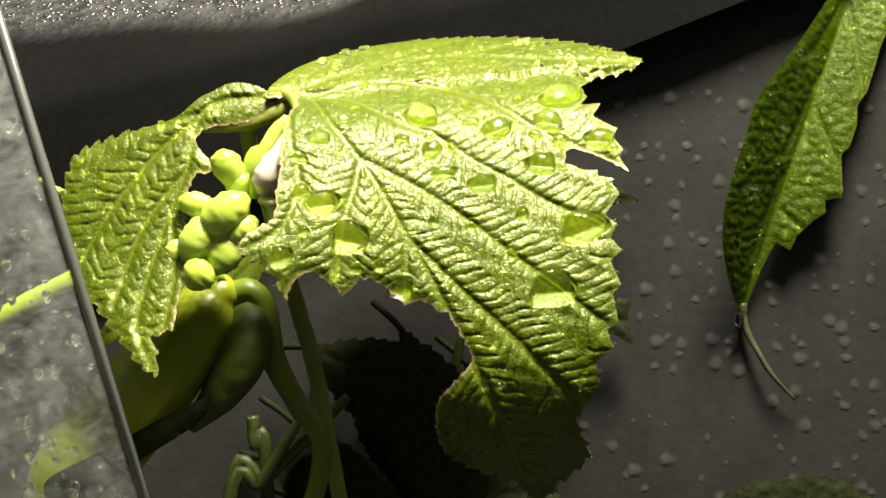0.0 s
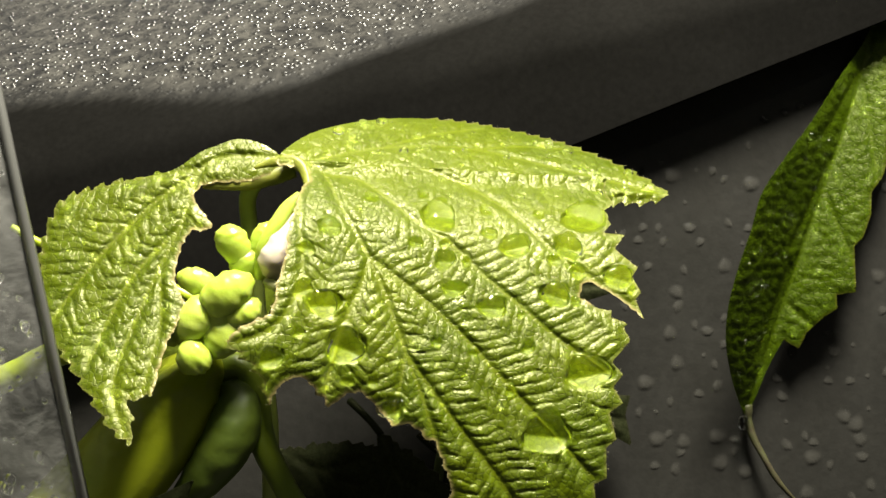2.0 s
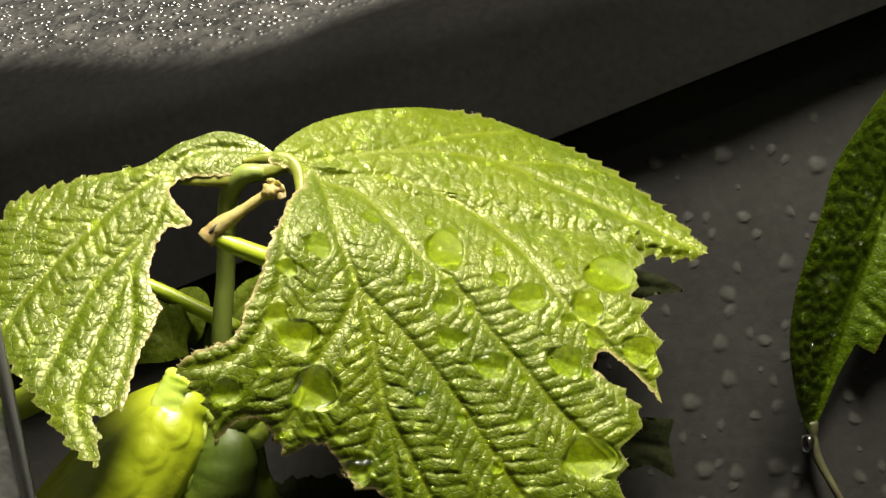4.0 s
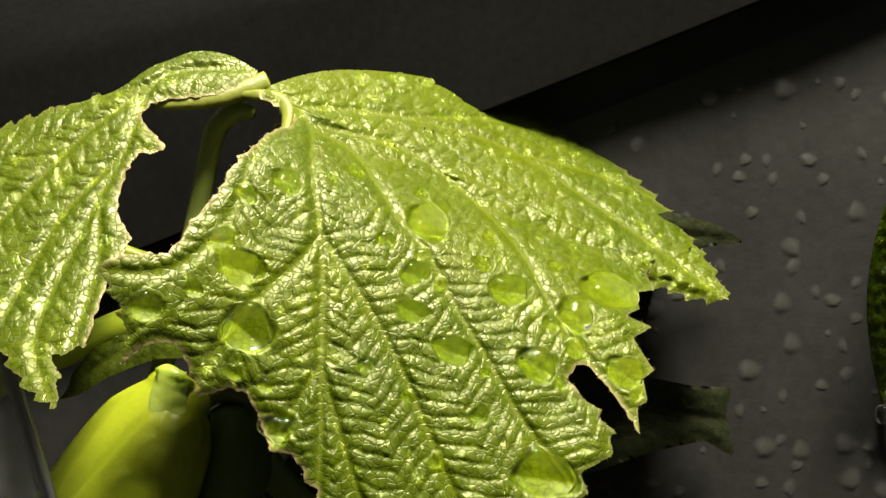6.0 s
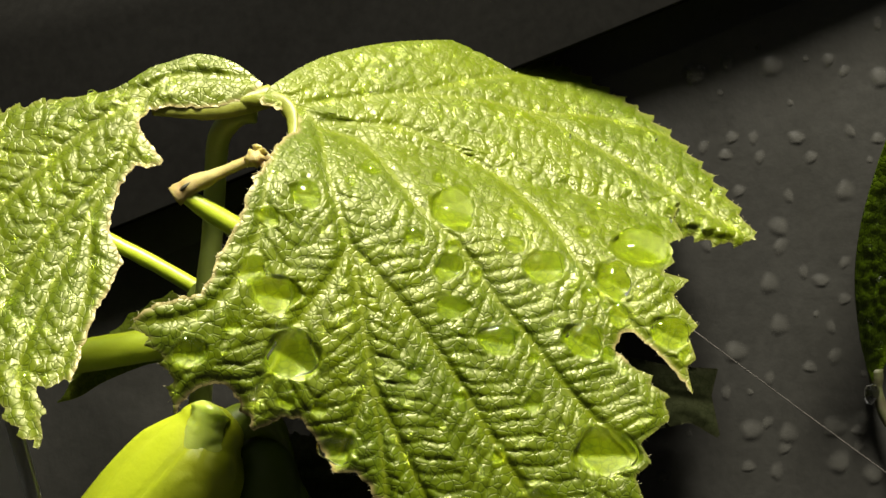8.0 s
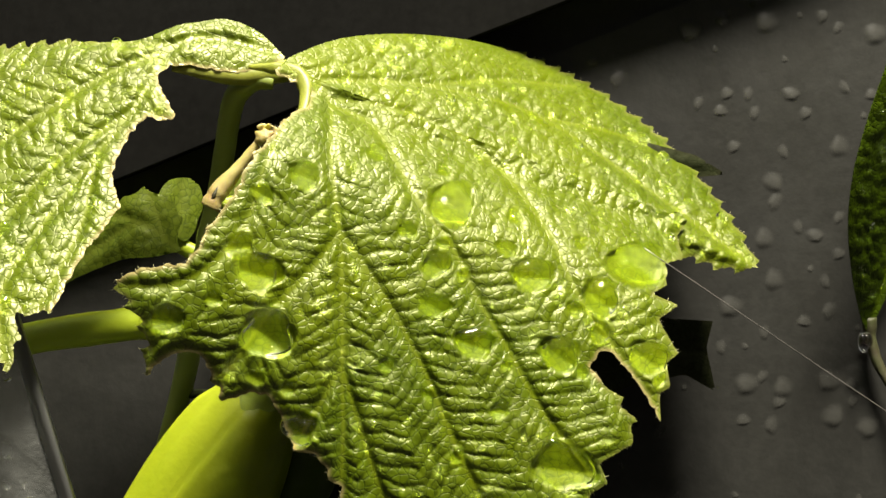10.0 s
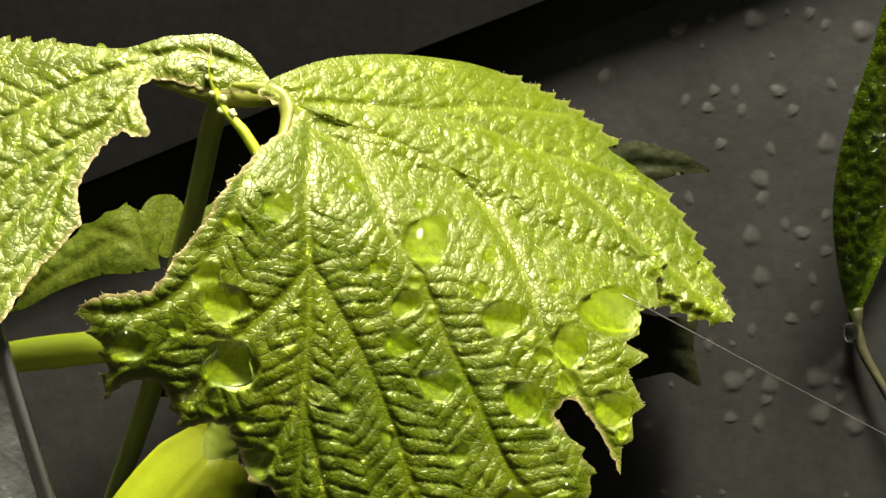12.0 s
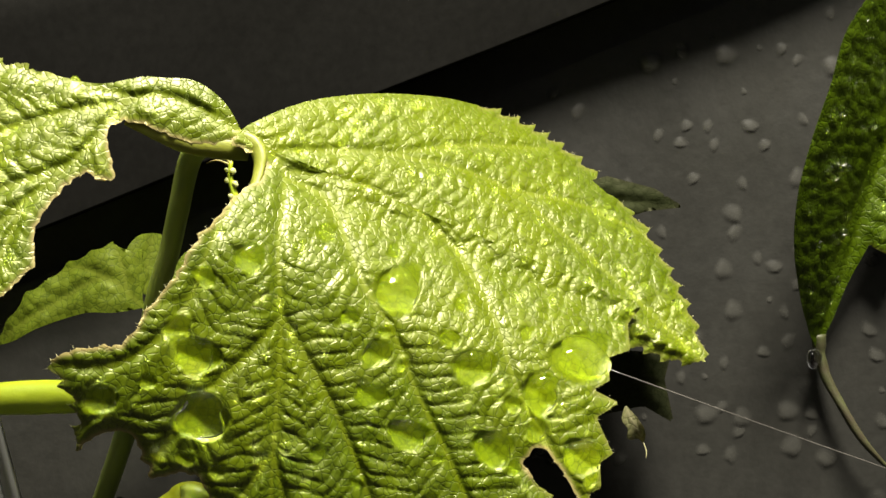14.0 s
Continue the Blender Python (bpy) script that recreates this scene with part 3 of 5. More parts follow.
def eaten_leaf():
    leaf = tagged(new("leaf"), "large wet green leaf with toothed rim and eaten holes", "leaf")
    sections = [
        ("seam", [(-30, -15.2), (26, -15.9)]),
        ("sharp", [(26, -15.9), (25.2, -13.6), (26.6, -11.6), (24.2, -10.2), (25.4, -8.4), (23.9, -7), (27.6, -6.9), (25.6, -4.8), (29.4, -2), (28.4, -0.4), (29.8, 2), (28.8, 3.2), (30.1, 6.2)]),
        ("eaten", [(30.1, 6.2), (26.5, 3.4), (24.4, 2.2), (21.4, 0.8), (19.9, 1.4), (20.0, 3.0), (21.5, 4.2)]),
        ("tooth", [(21.5, 4.2), (26.5, 7.1), (27.6, 10)]),
        ("sharp", [(27.6, 10), (24.8, 13.2), (26.6, 15.0), (25.0, 17), (26.6, 19.4), (24.4, 21), (25.6, 25), (24.0, 26.4), (24.2, 31), (22.2, 32), (22.8, 35.2), (19.6, 37), (19.8, 40.5), (18.0, 43)]),
        ("tooth", [(18.0, 43), (15.4, 46), (16.4, 52.7), (11, 57), (7, 60), (3, 55), (-2, 52.5), (-7.2, 48.5)]),
        ("eaten", [(-7.2, 48.5), (-7.6, 44), (-6.4, 40), (-2, 36), (0, 33.6), (-1.2, 29.5), (-2.8, 26), (-4, 25.6), (-6.6, 23.4), (-9.4, 23.8)]),
        ("eaten", [(-9.4, 23.8), (-11.8, 20.8), (-13.6, 19.2), (-15.6, 18.8), (-17.4, 19.9), (-18.9, 21.1)]),
        ("eaten", [(-18.9, 21.1), (-20.9, 18.6), (-23.2, 16.6), (-25.8, 17.9), (-27.6, 21.1)]),
        ("tooth", [(-27.6, 21.1), (-28.1, 18.3), (-29.5, 15.5), (-33.8, 11.6)]),
        ("eaten", [(-33.8, 11.6), (-31.8, 9.3), (-28, 7), (-27.2, 2.3), (-26.6, -1.5), (-26.4, -5.8), (-25.6, -11)]),
        ("eaten", [(-25.6, -11), (-24.6, -12.6), (-26.2, -14.0), (-30, -14.2), (-30, -15.2)]),
    ]
    veins = [
        [(-30, -15.6), (-26, -15.2), (-22.5, -13.2), (-19, -8.5), (-14.2, -1.5), (-11, 5), (-7.7, 13), (-4.7, 20), (-2, 28), (2, 40), (5, 54)],
        [(-7.7, 13), (-1.4, 21), (6.5, 30.5), (11, 36.4), (16.9, 44)],
        [(-7.9, 13.3), (-8.5, 18), (-9.2, 21.5)],
        [(-14.2, -1.5), (-15.1, 2.9), (-16.6, 6.6), (-18, 11.3), (-19.4, 18)],
        [(-14.2, -1.5), (-10.7, 0.8), (-5, 4.9), (1.4, 10.4), (7.2, 16.3), (13, 22), (22, 31)],
        [(-22.6, -13.2), (-16.3, -12.6), (-7.4, -7.3), (-2, -4.6), (3.8, 0.4), (9.5, 4.7), (15.7, 9.7), (24, 15)],
        [(-22.7, -13.8), (-12, -16.2), (-0.5, -13.5), (8.6, -9.1), (15.7, -3.7), (23.2, 1.2), (29.4, 5.1)],
        [(-25, -15.5), (-14.1, -20.4), (0.7, -23), (18.5, -20.1), (36.6, -16.2)],
        [(-14, -20.4), (-6, -25.4), (4, -29.6)],
        [(2, -23), (12, -25.4), (22, -26)],
        [(-26, -13), (-25, -6), (-24, 2), (-27, 9), (-33, 12)],
    ]

    sections = [(kind, raised(p)) for kind, p in sections]
    veins = [raised(p) for p in veins]

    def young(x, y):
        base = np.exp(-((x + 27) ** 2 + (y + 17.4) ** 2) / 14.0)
        # Upper blade paled: the stronger lamplight there is put into the colour.
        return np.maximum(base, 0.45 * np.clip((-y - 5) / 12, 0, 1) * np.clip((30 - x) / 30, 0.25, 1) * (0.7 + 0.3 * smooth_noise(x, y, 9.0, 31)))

    big = [(-20.4, -6.2, 1.81, 1.51), (-23.7, -2.7, 1.29, 1.12), (-23.5, 3.6, 1.44, 1.66), (-20.5, 5.6, 2.41, 2.22), (-16.9, 11.8, 2.59, 3.1), (-9.4, 21.2, 1.65, 2.2), (-3.6, -9.0, 2.8, 2.7), (-7.1, -4.4, 1.0, 1.1),
           (-2.5, -4.5, 0.74, 0.85), (-2.3, -1.8, 1.45, 1.8), (-0.7, 2.7, 2.0, 1.34), (9.0, -4.6, 2.3, 2.2), (5.5, 5.2, 2.25, 1.85), (15.6, 2.9, 2.15, 2.25), (15.4, -2.6, 1.0, 1.1), (19.3, -1.0, 1.2, 1.5), (26.1, -0.3, 2.3, 2.2),
           (11.3, 11.3, 0.94, 1.3), (2.6, 12.4, 0.73, 0.84), (-3.1, 10.8, 0.82, 0.95), (1.0, -1.7, 0.67, 0.93), (4.8, -6.4, 1.2, 1.0), (4.1, -10.3, 0.98, 0.9), (-14.6, -11.5, 1.2, 1.0), (-12.5, 17.0, 0.82, 0.94),
           (-16.2, 17.0, 0.95, 0.9), (-23.7, 10.0, 0.96, 0.92), (28.2, 1.6, 0.7, 1.0), (18.9, 3.9, 0.85, 0.98), (-27.4, 13.8, 1.7, 1.7), (10.0, 6.3, 0.6, 0.7), (8.6, 18.0, 0.8, 1.0), (-6.4, -12.4, 0.8, 0.8), (13.2, -10.2, 0.9, 0.8)]
    pools = [(21.0, -10.2, 3.4, 3.0), (21.0, 14.8, 3.5, 2.9), (14.5, 24.2, 3.8, 3.0), (17.9, -4.9, 2.1, 2.4)]
    flats = [(x, y, rx, ry, i) for i, (x, y, rx, ry) in enumerate(big)] + [(x, y, rx, ry, 40 + i) for i, (x, y, rx, ry) in enumerate(pools)]
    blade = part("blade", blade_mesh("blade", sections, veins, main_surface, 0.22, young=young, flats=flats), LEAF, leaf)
    fold_sections = [
        ("plain", [(-30, -15.2), (-29.4, -17), (-26, -21.2), (-20, -25), (-13, -27.8), (-8, -29)]),
        ("tooth", [(-8, -29), (-2, -29.6), (5, -29.4), (12, -28.4), (18, -27), (23, -25.2), (28, -22.8), (33, -19.8), (37.5, -16.2)]),
        ("tooth", [(37.5, -16.2), (33, -14.4), (28, -14.0), (25.5, -13.3)]),
        ("seam", [(25.5, -13.3), (-24, -13.8), (-30, -15.2)]),
    ]
    fold_sections = [(kind, [(x, y - 0.10 * max(0.0, seam_line(x) - y)) for x, y in raised(p)]) for kind, p in fold_sections]
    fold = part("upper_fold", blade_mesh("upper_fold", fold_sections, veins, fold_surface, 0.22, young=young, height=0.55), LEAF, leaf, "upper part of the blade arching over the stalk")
    lobe_sections = [
        ("plain", [(-0.6, -0.1), (-4.6, -2.6), (-8.9, -3.2), (-12.4, -1.7), (-14.7, -0.6), (-18.7, 2.6), (-23.5, 4.2)]),
        ("tooth", [(-23.5, 4.2), (-28.3, 5.1), (-36.1, 8.3), (-38.5, 13.7), (-39.0, 20.0), (-37.8, 24.8), (-36.6, 29.6), (-32.8, 34.2), (-29.3, 38.4), (-25.0, 43.5), (-21.9, 45.4)]),
        ("tooth", [(-21.9, 45.4), (-21.7, 42.5), (-22.5, 39.4), (-19.5, 38.3)]),
        ("eaten", [(-19.5, 38.3), (-17.6, 29.9), (-15.7, 24.5), (-17.3, 21.1), (-16.9, 16.2), (-15.3, 12.9), (-12.0, 11.7), (-15.1, 7.8), (-14.3, 5.2), (-11.2, 4.4), (-7.5, 4.0), (-2.9, 2.4), (-0.6, -0.1)]),
    ]
    lobe_veins = [
        [(-0.6, -0.5), (-9.9, -0.1), (-14.6, 2.8), (-17.0, 11.8), (-21.5, 23.5), (-25.3, 36.7), (-22.5, 44.6)],
        [(-14.6, 2.8), (-21.9, 8.8), (-30.1, 18.6), (-35.5, 27.6)],
        [(-14.7, 2.3), (-23.5, 4.2), (-36.7, 7.6)],
        [(-17.6, 12.9), (-24.4, 21.4), (-29.5, 34.5)],
        [(-19.8, 19.1), (-19.1, 28.0), (-21.0, 38.1)],
    ]

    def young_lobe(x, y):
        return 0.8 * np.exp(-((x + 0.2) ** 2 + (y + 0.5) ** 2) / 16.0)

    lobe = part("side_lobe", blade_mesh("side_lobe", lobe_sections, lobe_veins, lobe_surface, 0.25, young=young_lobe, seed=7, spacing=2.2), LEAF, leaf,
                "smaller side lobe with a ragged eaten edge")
    rib = [(0.6, 1.2), (-2.6, 2.6), (-6.4, 4.0), (-10.4, 4.6), (-14.0, 5.2)]
    part("midrib", tube_mesh("midrib", [(x, y, float(lobe_surface(x, y)) + 0.9) for x, y in rib], [1.5, 1.5, 1.3, 1.0, 0.4], n=30, around=12, squash=0.7, rough=0.1, seed=6), COLLAR, lobe, "pale yellow fleshy rib under the torn strip")
    z0 = float(main_surface(-29, -17.2))
    part("collar", tube_mesh("collar", [(-34.0, -15.4, z0 + 0.6), (-31, -16.4, z0 + 0.5), (-28.3, -16.9, z0 + 0.5), (-26.3, -15.8, z0 - 0.2), (-25.2, -13.6, z0 - 1.8), (-24.8, -11.4, z0 - 4.0)], [0.25, 0.75, 1.0, 0.95, 0.75, 0.25], n=40, around=12, squash=0.6, rough=0.15),
         COLLAR, leaf, "yellowish fleshy rim where the stalk joins the blade")
    part("petiole", tube_mesh("petiole", [(-31.0, -14.6, z0 + 3.4), (-33.0, -14.2, z0 + 3.2), (-34.6, -12.8, z0 + 3.9), (-35.6, -10, z0 + 5.5), (-34.9, -4, z0 + 7.2), (-34.2, 2, z0 + 9), (-33.5, 10, z0 + 11), (-32.2, 22, z0 + 15), (-31.4, 36, z0 + 20), (-32, 75, z0 + 34), (-34, 130, z0 + 50)],
                              [0.9, 1.4, 1.5, 1.4, 1.4, 1.5, 1.6, 1.5, 1.4], n=60, rough=0.05), PETIOLE, leaf, "pale green hairy leaf stalk")
    for i, (x, y, rx, ry) in enumerate(big):
        put_drop(blade, main_surface, x, y, rx, ry, 0.42 * min(rx, ry), i, True)
    for i, (x, y, rx, ry) in enumerate(pools):
        put_drop(blade, main_surface, x, y, rx, ry, 1.3, 40 + i, True)
    for owner, border, face, seed in ((blade, margin(sections)[0], main_surface, 51), (lobe, margin(lobe_sections, seed=7)[0], lobe_surface, 52), (fold, margin(fold_sections[1:2])[0], fold_surface, 53)):
        part("fringe", fringe_mesh("fringe", border, face, seed), FRINGE, owner, "fine pale hairs along the rim")
    rng = random.Random(4)
    outline = margin(sections)[0]
    count = 0
    while count < 215:
        x, y = rng.uniform(-30, 34), rng.uniform(-29, 50)
        if not inside(outline, np.array([x - 0.8, x + 0.8]), np.array([y, y])).all():
            continue
        count += 1
        r = rng.choice([0.25, 0.3, 0.35, 0.4, 0.5, 0.6, 0.9]) * rng.uniform(0.85, 1.15)
        if any(math.hypot(x - q[0], y - q[1]) < q[2] + r for q in flats):
            continue
        put_drop(blade, main_surface, x, y, r, r * rng.uniform(0.8, 1.3), r * 0.75, 100 + count)
    outline = margin(fold_sections)[0]
    count = 0
    while count < 120:
        x, y = rng.uniform(-28, 36), rng.uniform(-30, -16)
        if not inside(outline, np.array([x - 0.8, x + 0.8]), np.array([y, y])).all():
            continue
        count += 1
        r = rng.choice([0.28, 0.35, 0.4, 0.5, 0.6, 0.9]) * rng.uniform(0.85, 1.15)
        put_drop(fold, fold_surface, x, y, r, r * rng.uniform(0.8, 1.3), r * 0.75, 200 + count)
    outline = margin(lobe_sections, seed=7)[0]
    count = 0
    while count < 80:
        x, y = rng.uniform(-37, -11), rng.uniform(0, 42)
        if not inside(outline, np.array([x - 0.8, x + 0.8]), np.array([y, y])).all():
            continue
        count += 1
        r = rng.choice([0.28, 0.35, 0.45, 0.6, 0.9]) * rng.uniform(0.85, 1.15)
        put_drop(lobe, lobe_surface, x, y, r, r * rng.uniform(0.8, 1.3), r * 0.75, 300 + count)
    return leaf, lobe, fold


leaf, side_lobe, upper_fold = eaten_leaf()


# ------------------------------------------------------------------ the hanging leaf
def hanging_leaf():
    thing = tagged(new("hanging_leaf"), "dark green leaf hanging down with a long dry tip", "leaf")

    def surface(x, y):
        fold = np.interp(y, [-280, -250, -222, -202, -181], [98, 90, 80, 73, 66.6])
        return 5.0 - np.where(x < fold, 0.95, 0.22) * (np.sqrt((x - fold) ** 2 + 1.5) - 1.22) + 0.002 * (y + 215) ** 2

    sections = [
        ("plain", [(98, -285), (93.5, -262), (83.4, -247.8), (76.8, -239), (70.6, -231.7), (65.1, -224.3), (63, -216.9), (60.5, -209.4), (58.9, -202), (59.1, -194.6), (61.4, -187.2), (63.8, -182.2), (66.0, -178.5)]),
        ("plain", [(66.0, -178.5), (68.2, -183.5), (70, -188.4), (73.1, -194.6)]),
        ("sharp", [(73.1, -194.6), (76.2, -192.9), (77.6, -196), (81.2, -199.6), (83.6, -201.2), (83.4, -204), (87.2, -204.6), (87.0, -214), (88.6, -215.4), (90.4, -220.6), (90.6, -225), (92.8, -228), (96, -238), (101, -250), (108, -270), (98, -285)]),
    ]
    veins = [[(98, -280), (90, -250), (80, -222), (73, -202), (66.6, -181)]] + [
        [(92 - 9 * k, -254 + 22 * k), (80 - 6 * k, -236 + 22 * k)] for k in range(3)] + [
        [(90 - 9 * k, -248 + 22 * k), (92 - 5 * k, -226 + 16 * k)] for k in range(3)]
    blade = part("blade", blade_mesh("hanging_blade", sections, veins, surface, 0.45, spacing=2.3, height=0.42, seed=3), LEAF_OLD, thing)
    z0 = float(surface(np.array(66.0), np.array(-180.0)))
    part("tip", tube_mesh("tip", [(66.2, -181, z0 + 0.4), (66.6, -177, z0 + 0.5), (68.2, -172.6, z0), (72.5, -165.1, z0 - 1), (78.1, -159.2, z0)], [1.1, 0.9, 0.75, 0.55, 0.25], n=30, around=10, rough=0.25), DRY_TIP, thing,
         "thin dried brown leaf tip")
    part("stalk", tube_mesh("stalk", [(96, -280, -2), (104, -305, 0), (112, -330, 6)], [1.2, 1.4, 1.6], n=14, around=10), STEM_SHADED, thing)
    drop = part("water_drop", drop_mesh("water_drop", 1.1, 1.5, 1.0, 9), WATER, thing)
    drop.matrix_local = Matrix.Translation((0.0652, -0.1775, z0 / 1000 - 0.0006))
    rng = random.Random(61)
    outline = margin(sections, seed=3)[0]
    count = 0
    while count < 150:
        x, y = rng.uniform(60, 104), rng.uniform(-272, -182)
        if inside(outline, np.array([x - 0.8, x + 0.8]), np.array([y, y])).all():
            count += 1
            r = rng.choice([0.22, 0.28, 0.35, 0.5, 0.7]) * rng.uniform(0.85, 1.15)
            put_drop(blade, surface, x, y, r, r * rng.uniform(0.8, 1.3), r * 0.7, 800 + count)
    return thing


hanging = hanging_leaf()


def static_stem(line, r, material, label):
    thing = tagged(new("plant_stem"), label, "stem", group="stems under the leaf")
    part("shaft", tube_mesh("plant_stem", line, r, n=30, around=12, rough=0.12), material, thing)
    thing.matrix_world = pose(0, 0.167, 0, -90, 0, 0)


def background_plants():
    """Leaves and stems that stand still behind and below the eaten leaf, their shade put into the colour."""
    def flat(x, y):
        return 0.004 * (x - 20) ** 2 * 0.3 + 0 * y

    behind = tagged(new("shaded_leaf"), "dark green leaf in the shade close to the tray wall", "leaf")
    outline = [("sharp", [(22, -206), (31, -208.4), (38, -206.6), (42.6, -203.8), (37, -203.2), (30, -201), (27, -190), (27, -184), (34, -182.6), (40.6, -182.2), (39.6, -178.4), (41.0, -171.8), (36.4, -174.4), (28, -172.6), (18, -169), (10, -180), (14, -198), (22, -206)])]
    part("blade", blade_mesh("shaded_blade", outline, [[(12, -186), (26, -180), (40, -177)], [(14, -194), (28, -204), (41, -204)]], flat, 0.5, spacing=3.5, height=0.35, seed=12), LEAF_DULL_SHADED, behind)
    part("stalk", tube_mesh("stalk", [(12, -186, 0), (2, -170, 0), (0, -120, -4), (2, 22, -8)], [0.9, 1.1, 1.3, 1.5], n=24, around=10), STEM_SHADED, behind)
    behind.matrix_world = pose(0, 0.177, 0, -90, 0, 0)
    low = tagged(new("low_leaf"), "dark toothed leaf low against the tray wall", "leaf")
    outline = [("tooth", [(58, -138), (64, -142.5), (72, -143), (80, -144), (88, -142), (94, -137)]), ("plain", [(94, -137), (90, -118), (76, -108), (62, -118), (58, -138)])]
    part("blade", blade_mesh("low_blade", outline, [[(76, -110), (78, -142)], [(76, -118), (64, -138)], [(76, -118), (90, -136)]], lambda x, y: 0 * x, 0.6, spacing=3, height=0.4, seed=14), LEAF_DULL_SHADED, low)
    part("stalk", tube_mesh("stalk", [(76, -110, 0), (74, -60, 0), (72, 20, 0)], [1.0, 1.2, 1.4], n=14, around=10), STEM_SHADED, low)
    low.matrix_world = pose(0, 0.172, 0, -90, 0, 0)
    static_stem([(-41.7, -157.7, 0), (-41.0, -151.2, 0), (-38.4, -138.4, 0), (-34, 18, 0)], [1.3, 1.4, 1.5, 1.8], STEM_SHADED, "upright green stem in the shade")
    static_stem([(-29.9, -159.4, -3), (-33.1, -154.5, -3), (-39.5, -143.7, -3), (-47.0, -132.0, -3), (-60, 18, -3)], [0.9, 1.2, 1.3, 1.4, 1.6], STEM_SHADED, "cut greyish stem leaning over")
    static_stem([(-21.3, -161.9, 0), (-27.7, -155.5, 0), (-38.4, -144.8, 0), (-47.0, -134.1, 0), (-50, 18, 0)], [1.0, 1.3, 1.5, 1.5, 1.7], STEM_SHADED, "leaning green stem in the shade")
    static_stem([(-10.6, -161.9, 4), (-8.5, -155.5, 4), (0.1, -138.4, 4), (6.5, -123.4, 4), (10, 18, 4)], [0.8, 0.9, 1.0, 1.0, 1.3], STEM_SHADED, "thin yellowish stem in the shade")


background_plants()


def dark_foliage():
    """Near-black leaves added below the eaten leaf; the shade there is put into their colour."""
    shape = [("tooth", [(0, 0), (9, -5), (19, -7), (30, -5), (40, 2), (46, 8)]), ("tooth", [(46, 8), (36, 12), (24, 13), (10, 9), (0, 0)])]
    veins = [[(0, 0), (20, 2), (45, 8)]] + [[(8 * k, 1 + 0.4 * k), (8 * k + 9, -5 + k)] for k in range(1, 5)] + [[(8 * k, 1 + 0.4 * k), (8 * k + 8, 9 + 0.4 * k)] for k in range(1, 4)]

    def sag(x, y):
        return 0.010 * (x - 22) ** 2 - 2 + 0.02 * (y - 3) ** 2

    first = tagged(new("shade_fill_leaf"), "blackish leaf added under the eaten leaf, shade put into its colour", "leaf", group="leaves under the eaten leaf")
    part("blade", blade_mesh("shade_fill_blade", shape, veins, sag, 0.6, spacing=3.5, height=0.4, seed=16), LEAF_DULL_SHADED, first)
    part("stalk", tube_mesh("stalk", [(0.5, 0, 2.8), (-3, 1, 5), (-8, 3, 8)], [0.7, 0.7, 0.8], n=12, around=8), LEAF_DULL_SHADED, first)
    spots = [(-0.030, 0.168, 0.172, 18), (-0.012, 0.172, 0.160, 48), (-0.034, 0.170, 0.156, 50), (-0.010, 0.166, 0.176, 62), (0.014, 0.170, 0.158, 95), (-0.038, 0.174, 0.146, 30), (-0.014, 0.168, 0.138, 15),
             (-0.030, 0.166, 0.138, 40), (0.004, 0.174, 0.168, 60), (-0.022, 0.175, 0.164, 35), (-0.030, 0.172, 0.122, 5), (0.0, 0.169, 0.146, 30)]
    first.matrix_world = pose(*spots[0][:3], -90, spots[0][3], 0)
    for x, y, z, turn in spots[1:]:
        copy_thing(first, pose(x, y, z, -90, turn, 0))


dark_foliage()


# ------------------------------------------------------------------ pod, buds, stems
POD_SIZE = 1.03


def pod_points(points):
    return [tuple(1.12 * v for v in p) for p in points]


